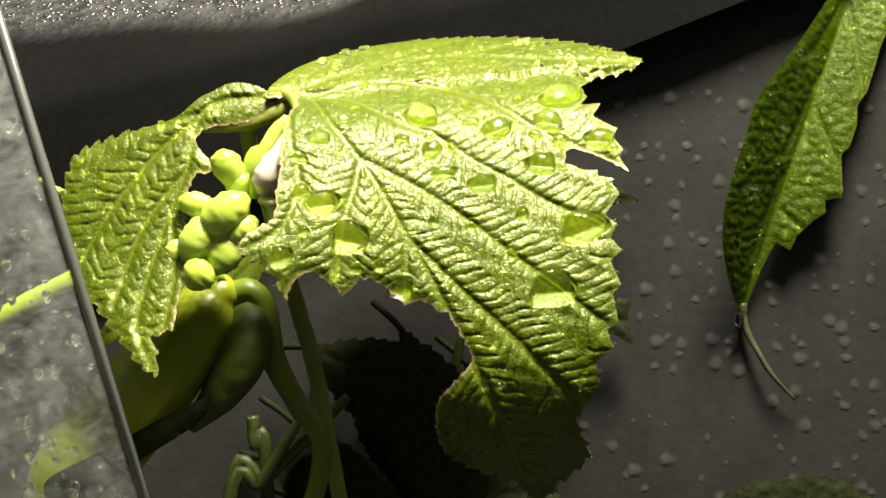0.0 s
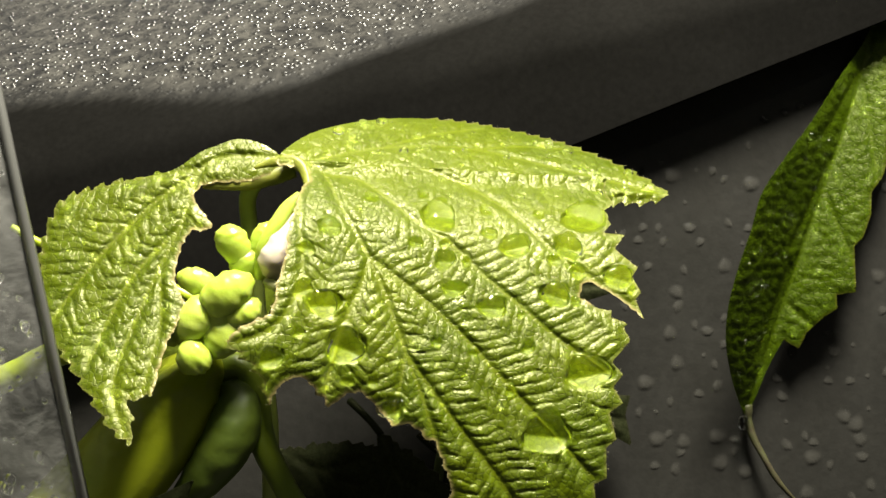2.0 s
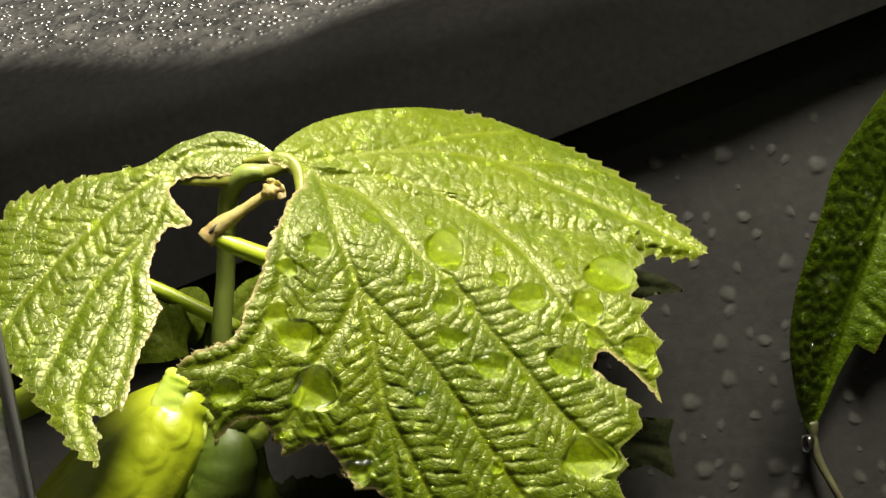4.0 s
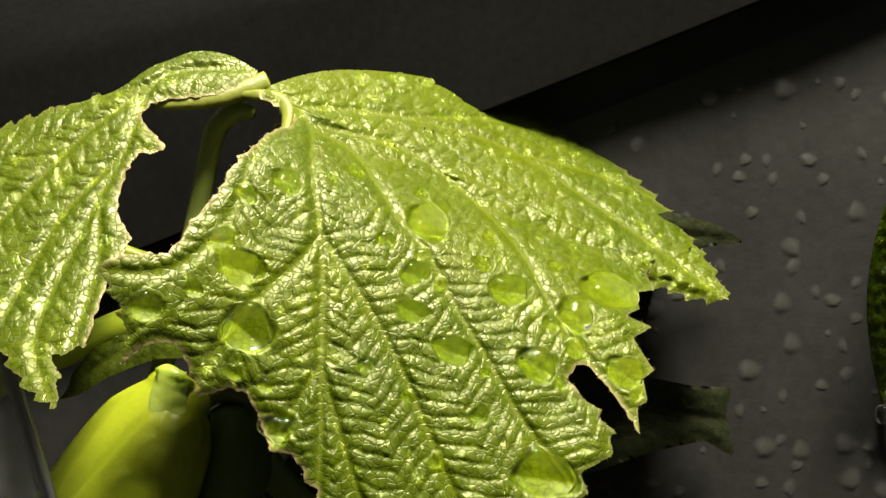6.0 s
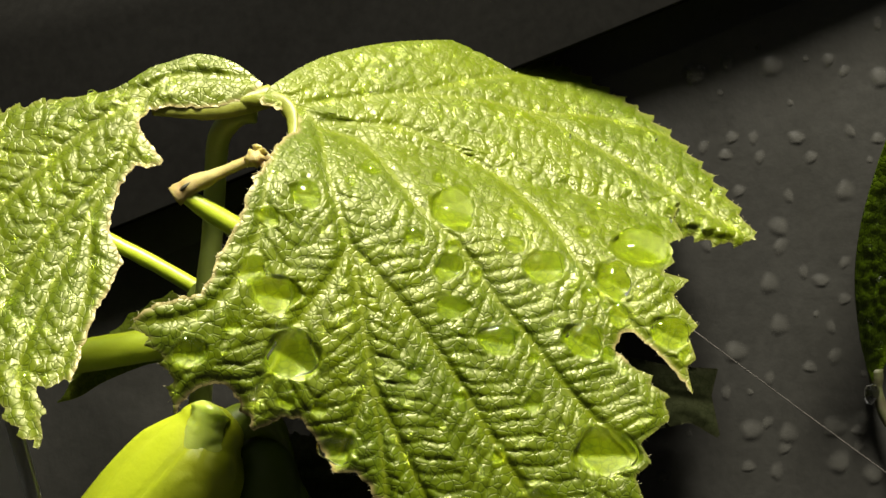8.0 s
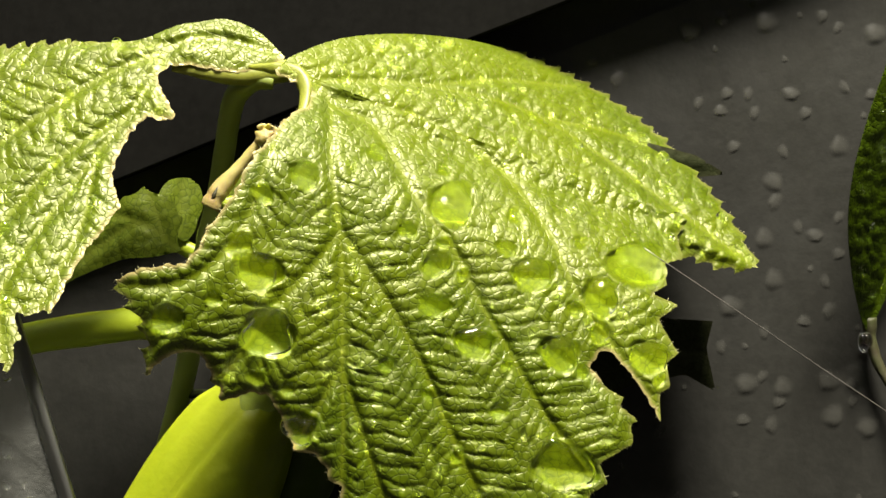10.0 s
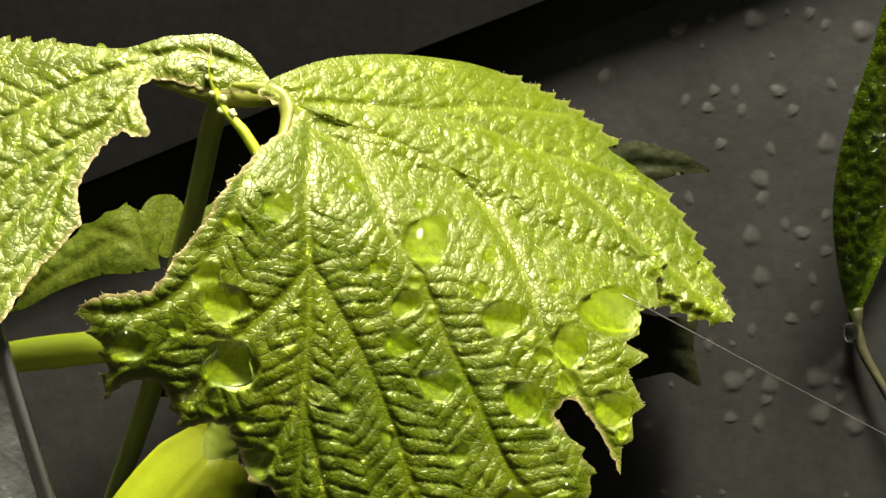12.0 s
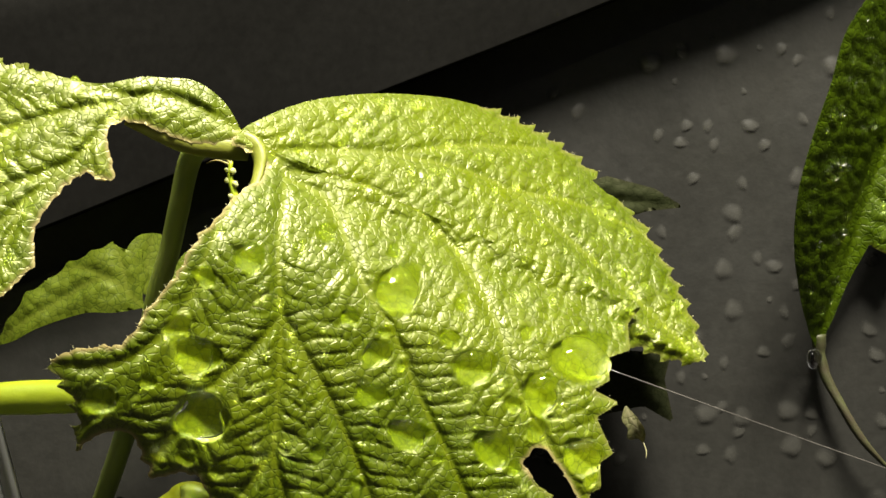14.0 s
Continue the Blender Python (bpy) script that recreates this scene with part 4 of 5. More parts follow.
def seed_pod():
    thing = tagged(new("seed_pod"), "plump yellow-green seed pod with swollen seeds showing", "seed pod")
    n, around = 130, 110
    verts, faces = [], []
    bumps = [(2.2, 0.60, 2.3), (6.6, 0.42, 2.4), (11.4, 0.32, 2.5), (16.4, 0.24, 2.5), (21.4, 0.18, 2.5), (26.4, 0.12, 2.4), (31.4, 0.08, 2.3), (36.0, 0.04, 2.1)]
    for i in range(n):
        s = i / (n - 1)
        y = 55 * s - 3.0
        r = 8.6 * (1 - math.exp(-(max(y, 0) + 5.3) / 7.8)) * (1 - max(0, s - 0.72) ** 2 * 9)
        if y < 0:
            r *= math.sqrt(max(0.004, 1 - (y / 3.02) ** 2))
        r = max(r, 0.25)
        crease = -0.22 - 0.02 * (y - 3)
        for k in range(around):
            a = 2 * math.pi * k / around
            b = 0.0
            for by, ba, br in bumps:
                q = math.hypot(y - by, math.atan2(math.sin(a - ba), math.cos(a - ba)) * r) / br
                b = max(b, 0.55 * math.exp(-(q * 1.2) ** 4) + 0.28 * math.exp(-((q - 1.08) / 0.18) ** 2))
            off = math.atan2(math.sin(a - crease), math.cos(a - crease)) * r
            ledge = 0.9 / (1 + math.exp(-off * 3.0)) if y > 1 else 0.0
            groove = -0.6 * math.exp(-(off / 0.3) ** 2) * min(1.0, max(0, y) / 5)
            keel = 0.9 * math.exp(-((a - 2 * math.pi + 1.35) / 0.16) ** 2) * min(1.0, max(0, y) / 4)
            rr = r + b * min(1, (y + 3) / 3) + groove + ledge * min(1, max(0, y) / 3) + keel + 0.06 * math.sin(a * 13 + 1.4 * math.sin(y * 0.21)) * min(1.0, max(0, y) / 6)
            verts.append((POD_SIZE * rr * math.sin(a) / 1000, POD_SIZE * y / 1000, -POD_SIZE * rr * 0.78 * math.cos(a) / 1000))
    for i in range(n - 1):
        for k in range(around):
            p, q = i * around + k, i * around + (k + 1) % around
            faces.append((p, q, q + around, p + around))
    faces.append(tuple(range(around))[::-1])
    faces.append(tuple((n - 1) * around + k for k in range(around)))
    me = bpy.data.meshes.new("husk")
    me.from_pydata(verts, [], faces)
    part("husk", me, POD, thing)
    part("stub", tube_mesh("stub", pod_points([(0.6, 2.6, -1.0), (-0.2, 0.2, -1.8), (-0.8, -2.0, -2.0), (-0.9, -2.7, -1.8)]), [3.8, 2.9, 2.3, 2.5, 1.3], n=24, around=18, rough=0.12, seed=3), BUD, thing, "pale yellow broken stub on top of the pod")
    part("side_carpel", tube_mesh("side_carpel", pod_points([(4.0, -0.4, 2.5), (7.4, 1.6, 3.4), (9.2, 5.8, 4.2), (9.4, 12.0, 5.0), (8.0, 20.0, 6.0)]), [1.8, 3.9, 4.6, 4.4, 3.4, 1.3], n=40, around=26, squash=0.9, rough=0.06, seed=5), POD_SHADED, thing, "rounded darker green side chamber of the pod")
    bract = [("plain", [(11.0, 13.6), (6.5, 23), (2.6, 32), (-2, 43), (5, 45), (8.2, 31), (12.0, 19.5), (11.0, 13.6)])]
    part("bract", blade_mesh("bract", bract, [[(10.5, 15), (5.5, 28), (1, 42)]], lambda x, y: -8.6 + 0.05 * (y - 25) + 0.35 * (x - 6), 0.4, spacing=3, height=0.2, seed=17), LEAF_DULL_SHADED, thing, "dark withered bract under the pod").matrix_local = Matrix.Rotation(radians(-40), 4, "Y")
    part("neck", tube_mesh("neck", pod_points([(0.4, 1.6, 1.2), (2.6, -2.6, 2.4), (5.4, -2.2, 5), (10.5, 3.2, 8.7), (16.5, 6.6, 13.4), (22, 9.5, 18), (26, 22, 22), (27, 40, 24)]), [2.6, 2.4, 2.3, 2.2, 2.0, 1.8, 1.7, 1.6], n=50, rough=0.08), STEM_FRESH, thing, "thick green stalk bending away from the pod")
    return thing


pod = seed_pod()


def flower_cluster():
    thing = tagged(new("bud_cluster"), "cluster of glossy yellow-green buds on short stalks", "flower buds")
    shoots = [((3.4, -6.6, 0), (1.0, -10.6, -0.6), (0.2, -12.8, -0.8), 2.1), ((5.0, -7.4, 1.0), (6.0, -11.4, 0.8), (6.9, -13.6, 0.6), 1.5), ((-0.6, -2.6, 0), (-4.4, -3.6, -0.6), (-7.0, -4.3, -0.6), 1.75),
              ((-2.2, 1.0, -2.2), (1.6, -2.2, -3.2), (5.2, -4.9, -2.6), 2.7), ((1.2, 2.6, -2.0), (4.2, 0.8, -2.4), (6.5, -1.2, -2.0), 2.0), ((-0.8, -1.0, -1.4), (-3.4, 2.6, -2.4), (-5.4, 6.6, -2.0), 2.5),
              ((-6.6, 2.6, -0.2), (-7.2, 4.8, -0.6), (-7.0, 7.0, -0.4), 1.8), ((2.4, 2.0, -1.4), (1.2, 5.0, -2.2), (-1.0, 8.2, -2.0), 2.3), ((-1.4, 6.6, -2.6), (-3.0, 8.4, -3.2), (-4.6, 10.6, -2.6), 2.4), ((4.4, -4.6, 0.6), (3.0, -7.6, 0.2), (2.6, -9.4, 0.2), 2.0),
              ((3.6, -4.4, -0.6), (0.8, 0.6, -1.4), (-2.6, 6.8, -1.2), 2.9)]
    for i, (a, b, c, r) in enumerate(shoots):
        part("bud", tube_mesh("bud", [a, b, c], [0.6 * r, 1.12 * r, 1.25 * r, 1.18 * r, 0.92 * r, 0.3 * r], n=26, around=20, squash=0.8, rough=0.10, seed=i), BUD, thing)
    part("open_bud", tube_mesh("open_bud", [(7.6, -5.2, -1.2), (9.0, -9.6, -2.0), (10.8, -15.4, -1.2)], [1.3, 2.7, 2.8, 2.2, 1.2, 0.5], n=26, around=20, rough=0.1, seed=9), BUD_WHITE, thing, "cream and pink opening bud")
    part("sepal", tube_mesh("sepal", [(6.0, -4.6, -1.0), (7.0, -10.0, -1.8), (9.6, -15.6, -1.2), (11.6, -18.2, -0.6)], [0.9, 1.5, 1.5, 1.2, 0.9], n=24, around=16, rough=0.1, seed=12), BUD, thing, "yellow-green sepal clasping the opening bud")
    part("sepal", tube_mesh("sepal", [(7.0, -4.4, -2.4), (9.2, -3.6, -2.6), (10.6, -3.4, -2.0)], [0.6, 0.9, 0.25], n=12, around=12, rough=0.1, seed=13), BUD_PALE, thing)
    part("stalk", tube_mesh("stalk", [(4, -6, 1), (1, 0, 1.2), (-1.5, 5, 0.6), (-3.2, 8.4, -1)], [0.9, 1.2, 1.4, 1.2], n=20, around=10), STEM_BRIGHT, thing)
    return thing


buds = flower_cluster()


def withered_stalk():
    thing = tagged(new("withered_flower"), "dried flower on a thin yellowing stalk", "withered flower")
    part("stalk", tube_mesh("stalk", [(0, 1.5, 0), (-0.2, -1, 0), (0.2, -5, 0), (0.6, -9.2, 0)], [1.35, 1.25, 0.75, 0.6], n=26, around=12, rough=0.15), WITHERED, thing)
    part("joint", tube_mesh("joint", [(0.2, 0.4, 0.2), (3.2, -1.0, 0.8), (9, -4.2, 2.2)], [0.9, 1.25, 1.4], n=14, around=12), STEM_BRIGHT, thing, "bright green side shoot")
    rng = random.Random(2)
    part("head", tube_mesh("head", [(0.5, -8.4, 0), (0.8, -9.6, -0.2), (1.3, -10.8, -0.2)], [0.6, 1.05, 1.15, 0.9, 0.3], n=16, around=14, rough=0.5, seed=4), WITHERED, thing)
    for k in range(7):
        a = -1.3 + 2.6 * k / 6 + rng.uniform(-0.15, 0.15)
        p = (1.0, -9.8, 0)
        q = (1.0 + 1.3 * math.sin(a), -9.8 - 1.2 * math.cos(a), rng.uniform(-0.9, 0.3))
        r = (q[0] + 0.5 * math.sin(a * 1.6) + rng.uniform(-0.2, 0.2), q[1] - 0.35 * math.cos(a * 1.6), q[2] - 0.3)
        part("petal", tube_mesh("petal", [p, q, r], [0.5, 0.62, 0.2], n=10, around=8, squash=0.35, rough=0.5, seed=k), WITHERED, thing)
    part("scar", tube_mesh("scar", [(-0.5, -1.4, -0.95), (-0.3, -0.2, -1.2), (-0.1, 0.8, -1.1)], [0.1, 0.28, 0.1], n=10, around=8), DRY_TIP, thing, "brown scar on the stalk")
    return thing


withered = withered_stalk()


def bead_raceme():
    thing = tagged(new("bud_spray"), "slender spray of tiny pale round buds", "flower buds")
    line = [(0, 2, 0), (0, -3, 0), (-0.6, -7, 0), (0.2, -11, 0), (1.4, -13, 0)]
    part("stalk", tube_mesh("stalk", line, [0.75, 0.7, 0.5, 0.4, 0.25], n=24, around=10), STEM_BRIGHT, thing)
    pts = spline(line, 30)
    for k, i in enumerate(range(12, 27, 2)):
        x, y, z = pts[i]
        r = (0.5 - 0.03 * k) * (1.0, 0.75, 1.15, 0.85)[k % 4]
        s = -0.5 if k % 2 else 0.5
        part("bud", tube_mesh("bud", [(x + s, y + r, z), (x + s, y, z - 0.3), (x + s, y - r, z)], [0.15, r, r * 1.05, r, 0.15], n=10, around=10, rough=0.35, seed=k), BUD_PALE, thing)
    for k in range(3):
        part("whisker", tube_mesh("whisker", [(1.2, -12.6, 0), (1.0 + 1.0 * (k - 1), -14, 0), (0.6 + 2.0 * (k - 1), -14.4 - 0.5 * k, 0)], [0.14, 0.1, 0.08], n=8, around=6), WITHERED, thing)
    return thing


spray = bead_raceme()


def plain_stem(name, label, line, radii, material, rough=0.05):
    thing = tagged(new(name), label, "stem")
    part("shaft", tube_mesh(name, line, radii, n=40, rough=rough), material, thing)
    return thing


side_stem = plain_stem("side_stem", "smooth bright green stem", [(6, 0.4, 2), (0, 0, 0), (-8, 0.0, 0), (-18, 0.4, 0), (-40, 3, 2)], [2.1, 2.25, 2.3, 2.2, 2.1], STEM_BRIGHT)
part("node", tube_mesh("node", [(-1.5, 0, 0), (0, 0, 0), (1.6, 0, 0)], [2.2, 2.45, 2.5, 2.2], n=12, rough=0.08), STEM_BRIGHT, side_stem, "swollen joint of the stem")
part("bud_scale", tube_mesh("bud_scale", [(0.5, -1.4, -0.6), (1.8, -2.4, -0.8), (3.2, -2.8, -0.6)], [0.5, 0.6, 0.1], n=10, around=8, squash=0.5), STEM_BRIGHT, side_stem)
shoot = plain_stem("young_shoot", "slim bright green shoot", [(-6, 0, 0), (0, 0, 0), (6, 0, 0.3), (16, 0.5, 1)], [1.0, 1.05, 1.1, 1.2], STEM_BRIGHT)


tendril = plain_stem("tendril", "thin pale green tendril", [(14, 7, 2), (6, 3, 0), (0, 0, 0), (-2.5, -1.6, 0)], [0.7, 0.7, 0.7, 0.6], STEM_BRIGHT)


def silk():
    thing = tagged(new("silk_thread"), "fine taut silk thread catching the light", "silk thread")
    m, nt, p = mat("silk")
    p.inputs["Base Color"].default_value = (0.12, 0.11, 0.10, 1)
    p.inputs["Roughness"].default_value = 0.35
    p.inputs["Specular IOR Level"].default_value = 0.8
    part("strand", tube_mesh("strand", [(0, 0, 0), (35, 0.3, 10), (70, 0.3, 20), (105, 0, 30)], [0.07, 0.055, 0.05, 0.05], n=30, around=8, rough=0.3), m, thing)
    return thing


thread = silk()


def leaf_scrap():
    thing = tagged(new("leaf_scrap"), "curled dry crumb of leaf caught under the rim", "leaf scrap")
    outline = [("plain", [(-2.2, -1.4), (-0.4, -1.0), (1.4, -0.2), (2.3, 1.0), (1.2, 0.9), (0.2, 1.6), (-0.6, 0.6), (-1.6, 0.2), (-2.2, -1.4)])]
    part("blade", blade_mesh("scrap_blade", outline, [[(-2, -1.2), (0, 0), (2, 0.9)]], lambda x, y: 0.35 * x * x + 0.3 * y, 0.15, spacing=1.0, height=0.2, seed=23), DRY_SCRAP, thing)
    part("hair", tube_mesh("hair", [(2.1, 0.9, 1.5), (2.9, 1.5, 1.2), (3.3, 2.2, 1.0)], [0.07, 0.05, 0.03], n=8, around=6), FRINGE, thing)
    return thing


scrap = leaf_scrap()


def young_leaf():
    thing = tagged(new("young_leaf"), "thin pale green leaf shaded behind the big one", "leaf")

    def surface(x, y):
        return 0.03 * (x + 7) ** 2 - 0.1 * y + 0.6 * np.sin(x * 0.5)

    def scalloped(points):
        """A soft lobed margin: each stretch bulges between the given points."""
        out = []
        for a, b in zip(points[:-1], points[1:]):
            for k in range(3):
                f = k / 3
                bulge = 0.35 * math.sin(math.pi * f)
                out.append((a[0] + (b[0] - a[0]) * f + bulge * (b[1] - a[1]) * 0.3, a[1] + (b[1] - a[1]) * f - bulge * (b[0] - a[0]) * 0.3))
        return out + [points[-1]]

    top = scalloped([(1.0, 0.4), (1.2, -4.0), (0.2, -7.6), (-1.6, -7.4), (-3.6, -8.4), (-6.4, -7.0), (-9.6, -5.2), (-12.4, -2.6), (-15.2, -0.6), (-18.0, 3.4), (-21.0, 7.6)])
    outline = [("plain", top), ("plain", [(-21.0, 7.6), (-16.5, 6.2), (-12.7, 4.0), (-6.6, 1.6), (-2.4, 1.2), (1.0, 0.4)])]
    part("blade", blade_mesh("young_blade", outline, [[(0.6, 0), (-4, -3.4), (-10, 0), (-18, 5.6)], [(-1, -1.4), (-2.0, -5), (-3.2, -8)], [(-4, -3.4), (-8, -4.6), (-11, -3.4)]], surface, 0.35, spacing=2.2, height=0.35, seed=5), LEAF_PALE, thing)
    outline = [("plain", scalloped([(-1.6, -3.4), (-2.4, -6.4), (-1.0, -9.4), (1.6, -9.8), (3.0, -8.0), (2.6, -4.0), (1.2, -1.0), (-1.6, -3.4)]))]
    part("blade", blade_mesh("young_blade", outline, [[(0.4, -1.6), (0.6, -9)]], lambda x, y: surface(x, y) + 2.5, 0.35, spacing=2.2, height=0.3, seed=6), LEAF_PALE, thing)
    outline = [("plain", scalloped([(3, 0.6), (4.2, -5), (7, -9), (10, -11.4), (13, -12.8), (12.4, -7), (8, -2), (4.6, 2.4), (3, 0.6)]))]
    part("blade", blade_mesh("young_blade", outline, [[(3.6, 0), (7, -5), (12, -11)]], surface, 0.35, spacing=2.2, height=0.3, seed=8), LEAF_PALE, thing)
    return thing


young = young_leaf()


# ------------------------------------------------------------------ the clear plastic sheet
def clear_sheet():
    thing = tagged(new("plastic_sheet"), "clear plastic sheet beaded with water along a bright cut edge", "plastic sheet")
    m, nt, p = mat("clear_plastic")
    co = object_coords(nt)
    p.inputs["Roughness"].default_value = 0.25
    p.inputs["Base Color"].default_value = (0.32, 0.32, 0.30, 1)
    clear = nt.nodes.new("ShaderNodeBsdfTransparent")
    clear.inputs[0].default_value = (0.93, 0.94, 0.92, 1)
    fac = ramp(nt, noise_out(nt, 130.0, 6.0, 0.7, co, 0.8), [(0.36, (0.06, 0.06, 0.06)), (0.66, (0.34, 0.34, 0.34))])
    mixed = nt.nodes.new("ShaderNodeMixShader")
    nt.links.new(fac, mixed.inputs[0])
    nt.links.new(clear.outputs[0], mixed.inputs[1])
    nt.links.new(p.outputs[0], mixed.inputs[2])
    nt.links.new(mixed.outputs[0], nt.nodes["Material Output"].inputs["Surface"])
    nt.links.new(bump(nt, noise_out(nt, 500.0, 4.0, 0.6, co), 0.5, 0.0005), p.inputs["Normal"])
    bm = bmesh.new()
    bmesh.ops.create_cube(bm, size=1.0, matrix=Matrix.Translation((-0.03, -0.045, 0)) @ Matrix.Diagonal((0.06, 0.19, 0.0008, 1)))
    part("pane", bm, m, thing)
    rng = random.Random(31)
    shapes = [drop_mesh("water_drop", r, r * q, r * 0.5, 700 + i, 6, 14) for i, (r, q) in enumerate([(0.13, 1), (0.2, 1.2), (0.3, 0.9), (0.45, 1.2), (0.8, 1.15)])]
    for _ in range(420):
        d = part("water_drop", rng.choice(shapes), WATER, thing)
        d.matrix_local = Matrix.Translation((-rng.uniform(0.001, 0.03) , rng.uniform(-0.085, 0.01), -0.0004))
        d.visible_shadow = False
    e, nt2, p2 = mat("cut_edge")
    p2.inputs["Base Color"].default_value = (0.17, 0.17, 0.158, 1)
    p2.inputs["Roughness"].default_value = 0.3
    p2.inputs["Transmission Weight"].default_value = 0.5
    bm = bmesh.new()
    bmesh.ops.create_cube(bm, size=1.0, matrix=Matrix.Translation((0.0006, -0.045, 0)) @ Matrix.Diagonal((0.0014, 0.19, 0.0012, 1)))
    part("cut_edge", bm, e, thing, "bright cut edge of the sheet")
    return thing


sheet = clear_sheet()


# ------------------------------------------------------------------ motion of the growing plant
def motions():
    walk(leaf, [
        (0, pose(-0.0006, 0.1129, 0.2084, -94.1, -8.1, -4.3)),
        (0.5, pose(0.0027, 0.1141, 0.2066, -87.9, -6.5, -0.4)),
        (1, pose(0.0035, 0.1119, 0.2076, -88.9, -3.1, -0.7)),
        (1.5, pose(0.0038, 0.1160, 0.2091, -90.0, -0.0, 0.0)),
        (2, pose(0.0050, 0.1213, 0.2085, -90.9, 2.6, 0.7)),
        (2.5, pose(0.0038, 0.1254, 0.2056, -89.3, 7.3, 0.2)),
        (3, pose(0.0044, 0.1295, 0.2041, -86.7, 8.0, 1.4)),
        (5.5, pose(-0.0017, 0.1425, 0.1984, -97.7, 19.0, -3.4)),
        (6, pose(-0.0043, 0.1442, 0.1974, -98.5, 21.2, -5.6)),
        (6.5, pose(-0.0049, 0.1456, 0.1940, -95.4, 24.7, -4.9)),
        (7, pose(-0.0047, 0.1454, 0.1934, -96.1, 25.1, -6.1)),
        (7.5, pose(0.0013, 0.1452, 0.1953, -97.1, 16.4, -3.5)),
        (7.7, pose(0.0030, 0.1452, 0.1954, -93.1, 13.3, -2.4)),
        (10, pose(0.0016, 0.1450, 0.1884, -85.9, 21.9, -3.9)),
        (10.5, pose(0.0011, 0.1445, 0.1866, -84.3, 23.2, -4.9)),
        (11, pose(0.0001, 0.1437, 0.1847, -82.6, 25.1, -5.1)),
        (11.5, pose(-0.0006, 0.1444, 0.1836, -82.5, 26.3, -4.4)),
        (12, pose(-0.0002, 0.1438, 0.1833, -82.6, 26.2, -3.2)),
        (12.5, pose(0.0001, 0.1437, 0.1830, -82.5, 26.0, -3.4)),
        (13, pose(0.0009, 0.1440, 0.1830, -83.2, 26.4, -3.0)),
        (13.5, pose(0.0005, 0.1438, 0.1831, -82.0, 26.7, -3.1)),
        (14, pose(0.0001, 0.1437, 0.1824, -81.0, 26.7, -2.5)),
    ])
    walk(side_lobe, [
        (0, pose(-0.0275, -0.0156, 0.0065, 7.8, -12.3, 5.2)),
        (0.5, pose(-0.0277, -0.0168, 0.0069, 5.3, -8.8, 5.3)),
        (1, pose(-0.0281, -0.0172, 0.0068, 2.8, -8.9, 3.5)),
        (1.5, pose(-0.0285, -0.0173, 0.0088, 0.7, -9.4, 0.7)),
        (2, pose(-0.0285, -0.0170, 0.0096, -1.4, -10.0, 0.8)),
        (2.5, pose(-0.0286, -0.0175, 0.0101, -7.7, -11.3, -1.0)),
        (3, pose(-0.0290, -0.0169, 0.0122, -14.0, -11.6, -2.0)),
        (5.5, pose(-0.0311, -0.0197, 0.0092, -5.2, -11.9, -20.0)),
        (6, pose(-0.0318, -0.0199, 0.0077, -4.3, -10.5, -22.7)),
        (6.5, pose(-0.0317, -0.0190, 0.0084, -4.1, -11.4, -21.6)),
        (7, pose(-0.0315, -0.0186, 0.0088, -3.2, -12.9, -18.8)),
        (7.5, pose(-0.0303, -0.0196, 0.0087, -3.0, -15.5, -9.4)),
        (7.7, pose(-0.0303, -0.0190, 0.0080, -3.4, -14.9, -8.6)),
        (10, pose(-0.0303, -0.0182, 0.0102, -11.7, -16.3, -6.1)),
        (10.5, pose(-0.0301, -0.0183, 0.0093, -10.9, -16.8, -5.2)),
        (11, pose(-0.0304, -0.0184, 0.0085, -10.6, -14.2, -7.8)),
        (11.5, pose(-0.0301, -0.0181, 0.0087, -9.5, -18.3, -4.3)),
        (12, pose(-0.0297, -0.0176, 0.0096, -10.3, -14.9, -3.3)),
        (12.5, pose(-0.0297, -0.0176, 0.0084, -9.6, -17.4, -3.9)),
        (13, pose(-0.0295, -0.0174, 0.0075, -9.9, -17.2, -2.6)),
        (13.5, pose(-0.0295, -0.0172, 0.0071, -10.2, -16.7, -1.6)),
        (14, pose(-0.0288, -0.0170, 0.0069, -10.5, -17.9, 4.7)),
    ])
    base, axis = Vector((-0.030, -0.0171, 0.00534)), Vector((0.9596, -0.0142, 0.2812)).normalized()
    across = axis.cross(Vector((0, 0, 1))).normalized()
    upright = axis.cross(across)
    walk(upper_fold, [(t, Matrix.Translation(base) @ Matrix.Rotation(radians(c), 4, upright) @ Matrix.Rotation(radians(b), 4, across) @ Matrix.Rotation(radians(a), 4, axis) @ Matrix.Translation(-base))
                      for t, a, b, c in ((0, -2.2, -0.3, -1.2), (2, -5.5, -0.5, -2.2), (3, -4, -0.5, -1.9), (5.5, 7, -0.3, -1.1), (6.5, 8, -0.4, -1.6), (7.5, 10, -0.4, -2.4), (10, 1, -0.3, -2.3), (11, 0, -0.4, -3.1),
                                         (12, 1, -0.4, -3.0), (13, 2.5, -0.4, -2.9), (14, 2, -0.4, -2.7))])
